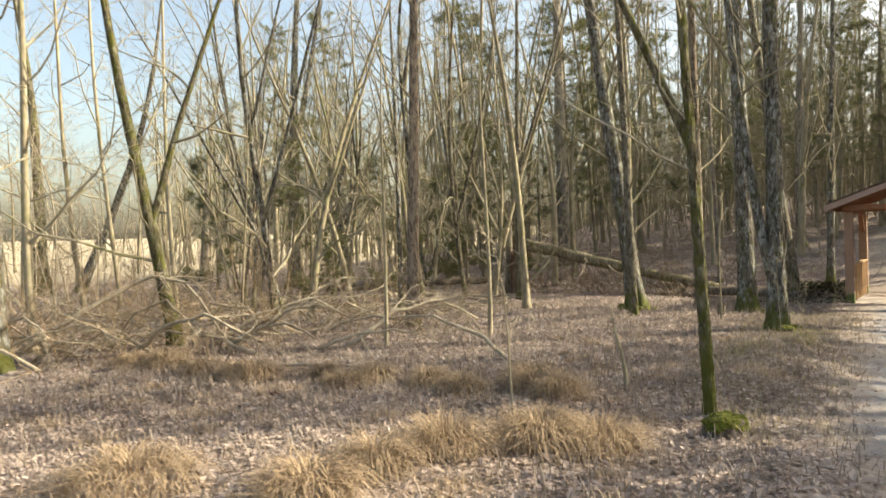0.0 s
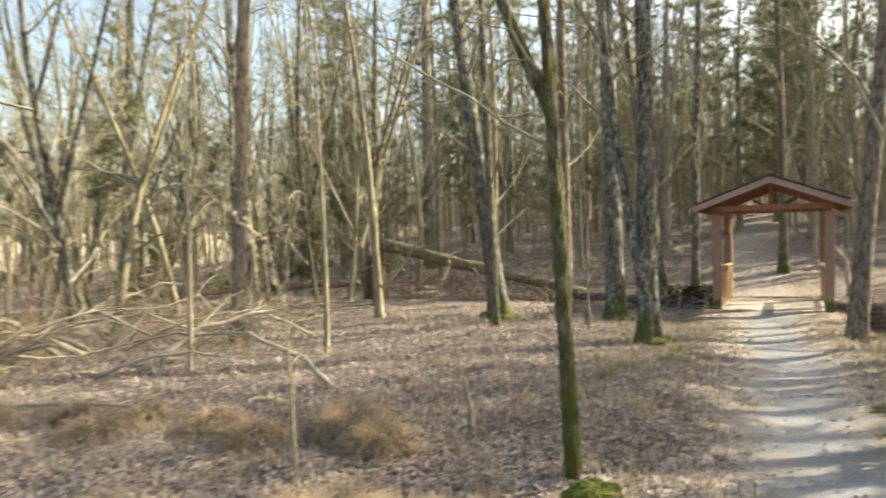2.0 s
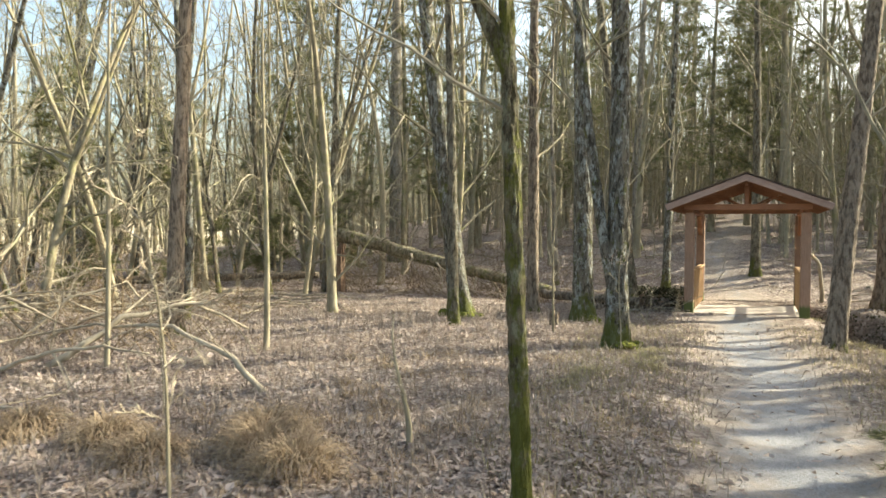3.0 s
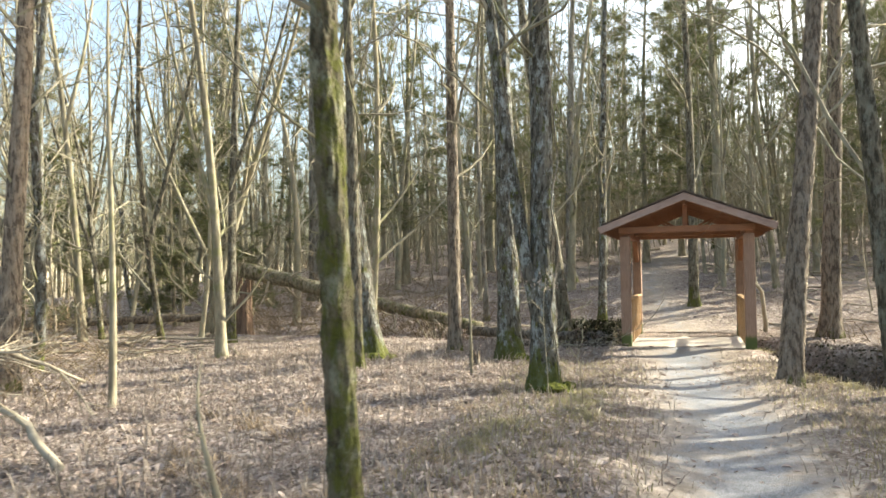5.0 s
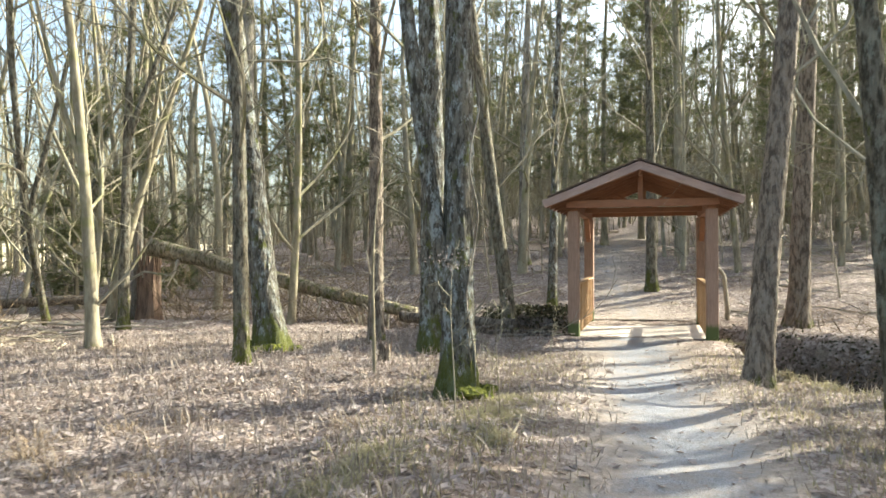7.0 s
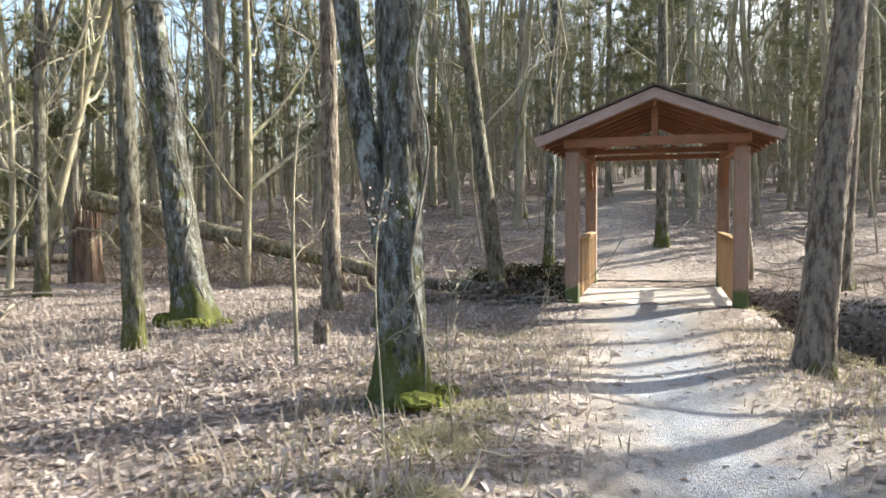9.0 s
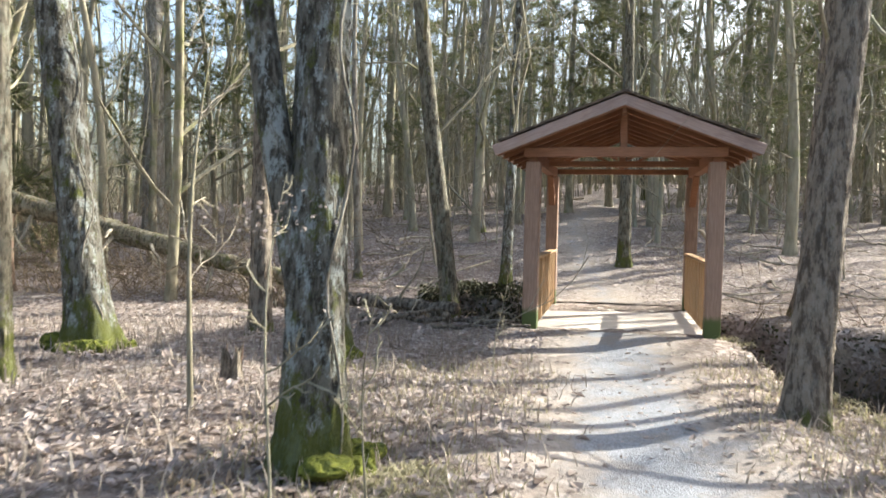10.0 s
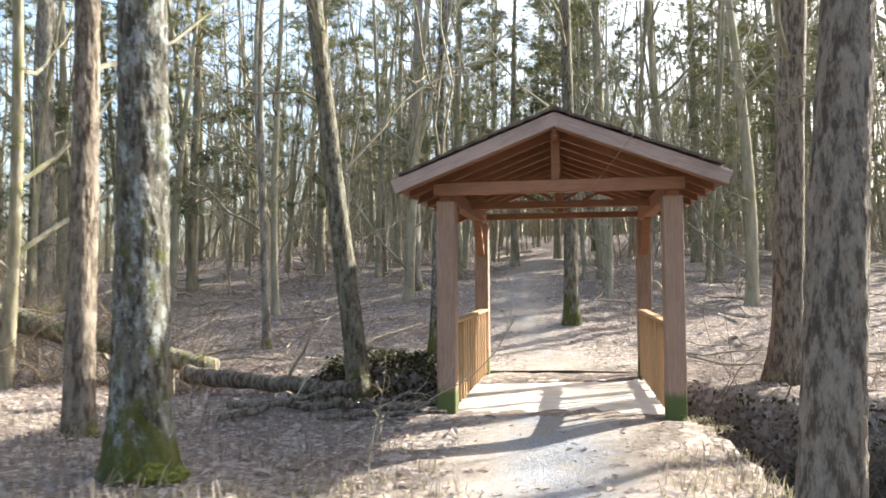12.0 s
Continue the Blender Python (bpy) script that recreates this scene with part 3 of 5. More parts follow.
def build_heroes():
    oak = "tall bare leafless oak with grey furrowed bark"
    moss = "slender bare tree with green mossy bark"
    hero(2.2, 5.9, 11, 9, 0.059, "slender mossy tree forking low beside a moss cushion", (-0.03, 0.03), bark=M_MOSSY, curve=0.08, limbs=9, low=0.3, flare=0.35, stems=((2.55, -0.42, 0.12, 0.05, 4.5),), sides=60)
    hero(5.33, 11.06, 12, 17, 0.15, "stout bare oak with mossy foot and lichen", (0.02, 0.04), bark=M_OAK, curve=0.1, limbs=16, low=0.3, flare=0.7, stems=((0.5, -0.125, 0.055, 0.085, 13),), sides=60)
    hero(6.16, 14.05, 13, 18, 0.18, "tall straight oak with grey lichened bark and mossy foot", (-0.01, 0.03), bark=M_OAK, curve=0.1, flare=0.6, sides=60)
    hero(8.98, 11.25, 14, 16, 0.15, "leaning tree with ridged brown bark beside the path", (0.13, 0.02), bark=M_RED, curve=0.12, flare=0.32, sides=60)
    hero(8.05, 8.82, 15, 13, 0.1, "slender tree with lichen-blotched bark beside the path", (-0.08, 0.02), bark=M_SLIM, curve=0.1, limbs=9, flare=0.4, sides=60)
    hero(13.45, 14.92, 16, 17, 0.19, "tall dark tree on the stream bank", (0.02, -0.03), bark=M_RED, curve=0.15)
    hero(10.5, 10.35, 17, 14, 0.125, "dark tree leaning over the stream bank", (0.12, -0.06), bark=M_RED, curve=0.2)
    hero(3.6, 13.45, 18, 13, 0.09, moss, (-0.02, 0.05), bark=M_SLIM, curve=0.14, limbs=9, sides=60)
    hero(4.12, 15.0, 19, 17, 0.185, "stout oak on mossy spreading roots", (-0.1, 0.08), bark=M_OAK, curve=0.15, flare=0.9, sides=60)
    hero(1.96, 18.85, 20, 13, 0.1, moss, (0.01, 0.05), bark=M_SLIM, curve=0.2, stems=((3.4, 0.3, 0.0, 0.06, 6),))
    hero(5.78, 15.7, 21, 16, 0.12, oak, (0.0, 0.03), bark=M_RED, curve=0.1, sides=60)
    hero(8.85, 17.25, 22, 16, 0.145, "leaning mossy tree at the stream's edge", (-0.1, 0.08), bark=M_SLIM, curve=0.15)
    hero(13.53, 26.1, 23, 16, 0.18, "pale-barked tree on the slope", (0.03, 0.04), bark=M_PALE, curve=0.3)
    hero(10.97, 19.55, 24, 15, 0.11, "straight dark tree behind the footbridge", (0.06, 0.04), bark=M_OAK, curve=0.15)
    hero(13.88, 19.76, 25, 15, 0.14, "tree with mossy trunk beside the footpath", (0.02, 0.04), bark=M_SLIM, curve=0.15)
    hero(4.87, 27.6, 26, 18, 0.3, "large pale grey oak in the wood", (0.0, 0.05), bark=M_PALE, curve=0.2)
    hero(8.7, 21.8, 27, 12, 0.08, "thin pale curving tree", (0.02, 0.05), bark=M_PALE, curve=0.5, limbs=9)
    fan = tuple((0.5 + 0.12 * i, -0.34 + 0.13 * i, 0.1 * math.sin(i * 2.1), 0.075, 10.5) for i in range(6))
    hero(24.5, 32.3, 29, 15, 0.15, "many-stemmed tree fanning out on the slope", (-0.02, 0.03), bark=M_SLIM, curve=0.2, limbs=12, low=0.3, stems=fan)
    hero(-0.85, 13.9, 28, 14, 0.14, oak, (0.03, 0.02), bark=M_RED, curve=0.1, limbs=14)
    hero(-5.02, 12.1, 30, 11, 0.13, "forked tree with yellow-green mossy bark", (-0.15, 0.0), bark=M_MOSSY, curve=0.3, limbs=12, low=0.18, stems=((2.2, 0.28, 0.1, 0.07, 7),))
    hero(-16.1, 27.8, 31, 14, 0.28, "leaning tree at the wood's edge", (-0.06, 0.01), bark=M_MOSSY, curve=0.5)
    hero(-15.0, 28.5, 32, 12, 0.22, "crooked tree leaning at the wood's edge", (0.38, 0.0), bark=M_OAK, curve=0.8)
    hero(-6.95, 9.9, 33, 15, 0.2, oak, (0.02, 0.0), bark=M_OAK, curve=0.2, low=0.2)
    hero(-12.1, 35, 34, 12, 0.2, "pale-barked tree among thicket", (0.12, 0.0), bark=M_PALE, curve=0.4)
    hero(-6.2, 28.5, 35, 16, 0.27, "forked dark oak among thicket", (0.05, 0.0), bark=M_OAK, curve=0.3, stems=((5.0, 0.25, 0.0, 0.14, 9),))
    hero(-1.27, 17.4, 36, 11, 0.075, "thin dark leafless tree", (0.01, 0.0), bark=M_OAK, curve=0.15, limbs=10)
    for k, (x, y, h, r) in enumerate(((16, 14.2, 13, 0.06), (15, 13.1, 14, 0.09), (17.5, 12.5, 15, 0.1), (14, 11.75, 13, 0.1), (15, 9.75, 15, 0.12), (18, 9.1, 16, 0.13), (16, 6.95, 14, 0.12), (12.2, 6.4, 13, 0.13), (19, 5.6, 16, 0.14), (20, 10.6, 16, 0.14), (23, 9.9, 17, 0.15))):
        hero(x, y, 500 + k, h, r, "bare tree on the sunny side of the path", ((k % 3 - 1) * 0.03, (k % 4 - 1.5) * 0.02), bark=M_SLIM, curve=0.25, limbs=9, low=0.35, reach=0.26, detail=(5, 2), sides=9)
    for x, y, s, h, r, ln in ((-1.2, 11.2, 40, 6.5, 0.033, (0.03, 0)), (0.62, 12.2, 41, 5.5, 0.045, (0.01, 0.0)), (4.81, 12.1, 42, 2.6, 0.02, (0.03, 0.0)), (0.35, 5.7, 43, 2.0, 0.012, (-0.1, 0.05)), (1.8, 7.36, 44, 1.0, 0.028, (-0.05, 0.02))):
        hero(x, y, s, h, r, "thin bare sapling with grey-brown bark", ln, "sapling", "sapling", bark=M_FAR, curve=0.12, limbs=8, low=0.35, reach=0.2, detail=(4, 2), sides=7, flare=0.15, twig=M_STICK, thin=0.4)


build_heroes()


# ---- the wood around ----
def wood_spots():
    rnd = random.Random(77)
    spots, cells, tries = [], {}, 0
    while len(spots) < 1280 and tries < 200000:
        tries += 1
        x, y = rnd.uniform(-60, 75), rnd.uniform(-16, 100)
        u, v = local(x, y)
        dens = 0.0
        if v > 4.5:
            dens = 1.0 if u > -20 else 0.4
        elif y > 16 and x < 6:
            dens = 0.28
        elif x > 11.5:
            dens = 0.11
        elif x < -7 and y > 9:
            dens = 0.25
        if x < -8 and u < -22 and abs(x) > 0.40 * (y + 1):
            dens *= 0.04 if y > 30 else 0.2
        if x > 12 and 8 < y - 0.05 * (x - 10) < 18.5:
            dens = min(dens, 0.085) if x < 26 else max(dens, 0.45)
        if rnd.random() > dens or path_distance(x, y) < 1.6 or (abs(u) < 3.2 and -1 < v < 5) or float(gully(x, y)) > 0.1:
            continue
        if any(math.hypot(x - a, y - b) < 1.1 for a, b, _ in HERO):
            continue
        near = [q for i in (-1, 0, 1) for j in (-1, 0, 1) for q in cells.get((int(x // 2) + i, int(y // 2) + j), ())]
        if any(math.hypot(x - a, y - b) < 1.15 for a, b in near):
            continue
        cells.setdefault((int(x // 2), int(y // 2)), []).append((x, y))
        spots.append((x, y))
    spots.sort(key=lambda p: math.hypot(p[0] - 5, p[1] - 9))
    return spots


def scatter_wood():
    rnd = random.Random(79)
    kinds = []
    for i in range(14):
        h = rnd.uniform(10, 17)
        fork = ((rnd.uniform(1.5, 5), rnd.uniform(-0.35, 0.35), rnd.uniform(-0.35, 0.35), 0.05, h * 0.5),) if i % 3 == 0 else ()
        kinds.append(build_tree(100 + i, h, rnd.uniform(0.055, 0.14), (rnd.uniform(-0.1, 0.1), rnd.uniform(-0.1, 0.1)), curve=rnd.uniform(0.2, 0.9), bark=M_FAR, limbs=15, low=0.1, reach=0.24, detail=(5, 2), sides=7, flare=0.35, stems=fork))
    spots = wood_spots()
    for i, (x, y) in enumerate(spots[:205]):
        s = rnd.uniform(0.75, 1.2)
        m = pose(x, y, gz(x, y) - 0.03, 0, 0, rnd.uniform(0, 360)) @ Matrix.Diagonal((s, s, s, 1))
        ob = kinds[i] if i < 14 else copy_thing(kinds[i % 14], m)
        ob.matrix_basis = m
        tagged(ob, "bare slim woodland tree with grey-brown bark", "tree", "trees of the wood")
    vs, fs, nv, nf = [], [], [], []
    for x, y in spots[205:]:
        sunny = x > 10 and 3 < y - 0.05 * (x - 10) < 19
        green = not sunny and rnd.random() < (0.36 if local(x, y)[0] > -4 else 0.16) and local(x, y)[1] > 10
        base = Vector((x, y, gz(x, y) - 0.05))
        h, r = rnd.uniform(10, 17), rnd.uniform(0.07, 0.17)
        pts, radii = grow(rnd, base, Vector((rnd.gauss(0, 0.07), rnd.gauss(0, 0.07), 1)), h, r, 0.02, 5, 0.05, 0.03)
        tube(vs, fs, pts, radii, 5)
        for k in range(11):
            p, rr, ax = at_fraction(pts, radii, rnd.uniform(0.12, 0.98))
            bp, br = grow(rnd, p, side_dir(rnd, ax, rnd.uniform(0.5, 1.2)), rnd.uniform(1.0, 3.4), min(rr * 0.5, 0.035), 0.008, 2, 0.15, 0.1)
            tube(vs, fs, bp, br, 3)
            for q in range(6 if sunny else 20):
                p2, r2, ax2 = at_fraction(bp, br, rnd.uniform(0.15, 1))
                sliver(rnd, vs, fs, p2, side_dir(rnd, ax2, rnd.uniform(0.4, 1.1)) * rnd.uniform(0.5, 1.5), 0.013)
            if green and k > 2:
                for q in range(130):
                    p2, r2, ax2 = at_fraction(bp, br, rnd.uniform(0.25, 1))
                    p2 = p2 + Vector((rnd.gauss(0, 0.2), rnd.gauss(0, 0.2), rnd.gauss(0, 0.15)))
                    sliver(rnd, nv, nf, p2, (ax2 + Vector((rnd.gauss(0, 0.9), rnd.gauss(0, 0.9), rnd.gauss(0, 0.7)))).normalized() * rnd.uniform(0.2, 0.42), 0.018)
    tagged(new("far_pine_foliage", mesh_of("far_pine_foliage", nv, nf, M_NEEDLE)), "distant olive-green needles high in the wood", "woodland", kind="stuff")
    tagged(new("far_wood", mesh_of("far_wood", vs, fs, M_FAR)), "distant bare woodland trunks and branches", "woodland", kind="stuff")


scatter_wood()


def scatter_saplings():
    rnd = random.Random(78)
    kinds = []
    for i in range(8):
        kinds.append(build_tree(200 + i, rnd.uniform(3, 6.5), rnd.uniform(0.018, 0.035), (rnd.uniform(-0.15, 0.15), rnd.uniform(-0.15, 0.15)), curve=0.4, bark=M_STICK, limbs=12, low=0.12, reach=0.36, detail=(5, 2), sides=5, flare=0.1, name="sapling", twig=M_STICK, thin=0.6))
    n = 0
    while n < 185:
        x, y = rnd.uniform(-24, 40), rnd.uniform(9, 45)
        u, v = local(x, y)
        ok = v > 6.0 or (x < 1.0 and y > 14) or (x < -5.5 and y > 10)
        if not ok or path_distance(x, y) < 1.6 or (abs(u) < 3 and v < 8) or rnd.random() < 0.5 * (v > 12):
            continue
        s = rnd.uniform(0.7, 1.25)
        m = pose(x, y, gz(x, y) - 0.02, 0, 0, rnd.uniform(0, 360)) @ Matrix.Diagonal((s, s, s, 1))
        ob = kinds[n] if n < 8 else copy_thing(kinds[n % 8], m)
        ob.matrix_basis = m
        tagged(ob, "leafless understorey sapling with pale twigs", "sapling", "saplings of the wood")
        n += 1


scatter_saplings()


def scatter_leaning():
    """Leaning, forked trees that cross each other in the thicket."""
    rnd = random.Random(83)
    kinds = []
    for i in range(7):
        h = rnd.uniform(7, 12)
        w = rnd.uniform(0, 6.28)
        ln = rnd.uniform(0.12, 0.34)
        fork = ((rnd.uniform(1.2, 3.2), rnd.uniform(-0.5, 0.5), rnd.uniform(-0.5, 0.5), 0.05, h * 0.6), (rnd.uniform(2.5, 4.5), rnd.uniform(-0.6, 0.6), rnd.uniform(-0.6, 0.6), 0.035, h * 0.45))
        kinds.append(build_tree(400 + i, h, rnd.uniform(0.06, 0.12), (math.cos(w) * ln, math.sin(w) * ln), curve=rnd.uniform(0.5, 1.2), bark=(M_FAR, M_SLIM, M_OAK)[i % 3], limbs=13, low=0.12, reach=0.28, detail=(5, 2), sides=8, flare=0.35, stems=fork))
    n = 0
    while n < 34:
        x, y = rnd.uniform(-15, 1.5), rnd.uniform(14.5, 31)
        if any(math.hypot(x - a, y - b) < 1.0 for a, b, _ in HERO) or x < -0.34 * y:
            continue
        s = rnd.uniform(0.8, 1.2)
        m = pose(x, y, gz(x, y) - 0.03, 0, 0, rnd.uniform(0, 360)) @ Matrix.Diagonal((s, s, s, 1))
        ob = kinds[n] if n < 7 else copy_thing(kinds[n % 7], m)
        ob.matrix_basis = m
        tagged(ob, "leaning forked bare tree in the thicket", "tree", "leaning thicket trees")
        n += 1


scatter_leaning()


def build_pine(seed, h, low):
    """A pine: an Empty with a trunk, boughs and many needle tufts."""
    rnd = random.Random(seed)
    root = new("pine_tree")
    pts = trunk_points(rnd, h, (rnd.uniform(-0.03, 0.03), rnd.uniform(-0.03, 0.03)), 0.2)
    part_mesh("trunk", trunk_mesh(rnd, pts, h * 0.011, M_FAR, 8, 0.3), root)
    radii = [h * 0.011 * (1 - 0.86 * p.z / h) for p in pts]
    vs, fs, nv, nf = [], [], [], []
    count = int(h * 4.2)
    for j in range(count):
        f = low + (0.99 - low) * j / count
        p, r, ax = at_fraction(pts, radii, f)
        w = rnd.uniform(0, 6.28)
        L = h * 0.2 * (1.15 - f) * rnd.uniform(0.6, 1.15) + 0.3
        bp, br = grow(rnd, p, Vector((math.cos(w), math.sin(w), rnd.uniform(-0.1, 0.35))), L, 0.02, 0.006, 4, 0.1, 0.05)
        tube(vs, fs, bp, br, 3)
        for q in range(13):
            c, _, ax2 = at_fraction(bp, br, rnd.uniform(0.3, 1.0))
            c = c + Vector((rnd.gauss(0, 0.13), rnd.gauss(0, 0.13), rnd.gauss(0, 0.1)))
            for z in range(22):
                d = (ax2 + Vector((rnd.gauss(0, 0.9), rnd.gauss(0, 0.9), rnd.gauss(0, 0.7) + 0.2))).normalized() * rnd.uniform(0.16, 0.34)
                s = d.cross(Vector((rnd.gauss(0, 1), rnd.gauss(0, 1), rnd.gauss(0, 1)))).normalized() * 0.009
                k = len(nv)
                nv.extend((c - s, c + s, c + d))
                nf.append((k, k + 1, k + 2))
    part_mesh("bough", mesh_of("bough", vs, fs, M_TWIG), root)
    part_mesh("foliage", mesh_of("foliage", nv, nf, M_NEEDLE), root, "olive-green needle tufts")
    return root


def scatter_pines():
    rnd = random.Random(91)
    kinds = [build_pine(300, 15, 0.3), build_pine(301, 13, 0.22), build_pine(302, 16, 0.4), build_pine(303, 5.5, 0.08)]
    tall = [(16, 27), (12, 31), (19.5, 25), (5, 32), (9, 28.5), (2, 29.5), (14.2, 7.6), (8, 36), (13, 34), (17, 33), (21, 29), (24, 33), (26, 25), (10, 42), (1, 40), (-6, 38), (18, 42), (29, 38), (33, 30), (6, 29), (23, 40), (36, 36), (15, 48), (31, 22), (-11, 44), (21, 22), (27, 45), (25, 22.5), (28.5, 25), (31, 28), (35, 26.5), (27.5, 30), (23.5, 26.5), (36.5, 24), (39, 33), (20.5, 7.4), (22, 31), (18.5, 29), (15.6, 9.7)]
    # the first fifteen, save (5.05, 5.8), are unseen and added to cast shade
    small = [(9.6, 4.4), (8.6, 2.6), (5.05, 5.8), (6.6, 3.9), (6.9, 4.8), (7.4, 5.7), (6.1, 3.3), (7.9, 4.1), (6.0, 4.5), (6.5, 2.6), (5.9, 5.2), (7.2, 3.4), (8.4, 4.9), (15.4, 13.2), (15.8, 11.6), (-2.2, 22.5), (-4.6, 20.5), (0.2, 24.6), (-0.6, 27.5), (2.2, 26.0), (-9.5, 27.5)]
    used = set()
    for n, (x, y) in enumerate(tall + small):
        k = 3 if n >= len(tall) else n % 3
        s = rnd.uniform(0.8, 1.15)
        if len(tall) <= n < len(tall) + 15:
            s = (1.0, 0.9, 0.2, 0.62, 0.62, 0.6, 0.52, 0.65, 0.6, 0.5, 0.5, 0.62, 0.7, 0.45, 0.3)[n - len(tall)]
        else:
            x, y = x + rnd.uniform(-0.8, 0.8), y + rnd.uniform(-0.8, 0.8)
        m = pose(x, y, gz(x, y) - 0.03, 0, 0, rnd.uniform(0, 360)) @ Matrix.Diagonal((s, s, s, 1))
        if (x, y) == (5.05, 5.8):
            m = m @ Matrix.Diagonal((2.1, 2.1, 0.9, 1))
        ob = copy_thing(kinds[k], m) if k in used else kinds[k]
        used.add(k)
        ob.matrix_basis = m
        tagged(ob, "young bushy olive-green pine, in the thicket or added for shade" if k == 3 else "tall pine with olive-green needles among bare trees", "pine tree", "young pines" if k == 3 else "tall pines")


scatter_pines()


# ---- undergrowth ----
def blades(rnd, vs, fs, base, n, radius, length, width, droop, up=1.0, dome=0.0):
    """Arching blades that spread from a clump."""
    for _ in range(n):
        w, q = rnd.uniform(0, 6.28), radius * math.sqrt(rnd.random())
        p = base + Vector((math.cos(w) * q, math.sin(w) * q, -0.02 + dome * (1 - (q / radius) ** 2)))
        w2 = w + rnd.gauss(0, 0.7)
        d = Vector((math.cos(w2) * rnd.uniform(0.1, 0.8), math.sin(w2) * rnd.uniform(0.1, 0.8), up)).normalized()
        L = length * rnd.uniform(0.5, 1.1)
        s = Vector((-math.sin(w2), math.cos(w2), rnd.uniform(-0.3, 0.3))) * width * 0.5
        k = len(vs)
        for i in range(4):
            wd = 1 - i / 3.4
            vs.extend((p - s * wd, p + s * wd))
            p = p + d * (L / 3)
            d = (d + Vector((math.cos(w2) * 0.25, math.sin(w2) * 0.25, -droop * (0.6 + 0.5 * i)))).normalized()
        for i in range(3):
            fs.append((k + 2 * i, k + 2 * i + 1, k + 2 * i + 3, k + 2 * i + 2))


def build_tussocks():
    rnd = random.Random(21)
    spots = [(0.5, 5.15, 0.33, 0.44), (-0.3, 5.0, 0.27, 0.4), (-2.5, 4.3, 0.42, 0.36), (0.95, 5.0, 0.28, 0.36), (0.95, 6.8, 0.24, 0.33), (0.75, 7.7, 0.27, 0.33), (-1.2, 3.9, 0.3, 0.36), (-0.8, 4.5, 0.24, 0.34)]
    for i in range(11):
        f = i / 10
        spots.append((-4.6 + 5.2 * f + rnd.uniform(-0.25, 0.25), 9.5 - 2.0 * f + rnd.uniform(-0.35, 0.35), rnd.uniform(0.16, 0.28), rnd.uniform(0.24, 0.38)))
    for i in range(7):
        spots.append((3.6 + i * 0.36 + rnd.uniform(-0.2, 0.2), 8.4 + i * 0.4 + rnd.uniform(-0.3, 0.3), 0.2, 0.22))
    for i, (x, y, r, h) in enumerate(spots):
        vs, fs = [], []
        base = Vector((x, y, gz(x, y)))
        pale = i >= 19
        blades(rnd, vs, fs, Vector((0, 0, 0)), int(330 + 900 * r), r, h * (0.8 if pale else 1.1), 0.011, 0.95 + 0.4 * rnd.random(), 0.6, 0.0 if pale else 0.17)
        me = mesh_of("grass_tussock", vs, fs, M_PALEGRASS if pale else M_STRAW)
        ob = new("grass_tussock", me)
        ob.location = base
        tagged(ob, "low tussock of pale dry grass by the path" if pale else "drooping tussock of dry tan grass", "grass tussock", "dry grass tussocks")


build_tussocks()


def ground_points(rng, boxes, rare=0.25):
    xs, ys = [], []
    for x0, x1, y0, y1, n in boxes:
        xs.append(rng.uniform(x0, x1, n))
        ys.append(rng.uniform(y0, y1, n))
    x, y = np.concatenate(xs), np.concatenate(ys)
    u, v = local(x, y)
    keep = ~((np.abs(u) < 1.3) & (v > -0.2) & (v < 3.1)) & (gully(x, y) < 0.25)
    d = far_from_path(x, y)
    keep &= rng.random(len(x)) < np.clip((d - 0.3) / 0.8, rare, 1)
    return x[keep], y[keep], d[keep]


def build_leaves():
    rng = np.random.default_rng(8)
    x, y, d = ground_points(rng, ((-6, 4, 1.5, 8, 36000), (-6, 9, 6, 13, 44000), (-3, 10, 11, 20, 22000), (8, 18, 8, 24, 9000), (6, 18, 18, 30, 9000)))
    n = len(x)
    z = ground_z(x, y) + rng.uniform(0.006, 0.03, n)
    big = 1 + 0.9 * (rng.random(n) < 0.1)
    L, Wd = rng.uniform(0.015, 0.04, n) * big, rng.uniform(0.009, 0.022, n) * big
    a = rng.uniform(0, 2 * np.pi, n)
    tilt = rng.normal(0, 0.38, n)
    curl = rng.uniform(0.1, 0.8, n)
    fx, fy = np.cos(a), np.sin(a)
    sx, sy = -fy, fx
    c = np.stack([x, y, z], 1)
    f = np.stack([fx * np.cos(tilt), fy * np.cos(tilt), np.sin(tilt)], 1) * L[:, None]
    s = np.stack([sx, sy, np.zeros(n)], 1) * Wd[:, None]
    lift = np.stack([np.zeros(n), np.zeros(n), Wd * curl], 1)
    v = np.stack([c - f, c - f * 0.1 - s + lift, c + f, c - f * 0.1 + s + lift], 1).reshape(-1, 3)
    i = np.arange(n) * 4
    tri = np.concatenate([np.stack([i, i + 2, i + 1], 1), np.stack([i, i + 3, i + 2], 1)])
    tagged(new("leaf_litter", mesh_of("leaf_litter", v.tolist(), tri.tolist(), M_LEAF)), "curled tan and pinkish dead leaves on the ground", "leaf litter", kind="stuff")


build_leaves()


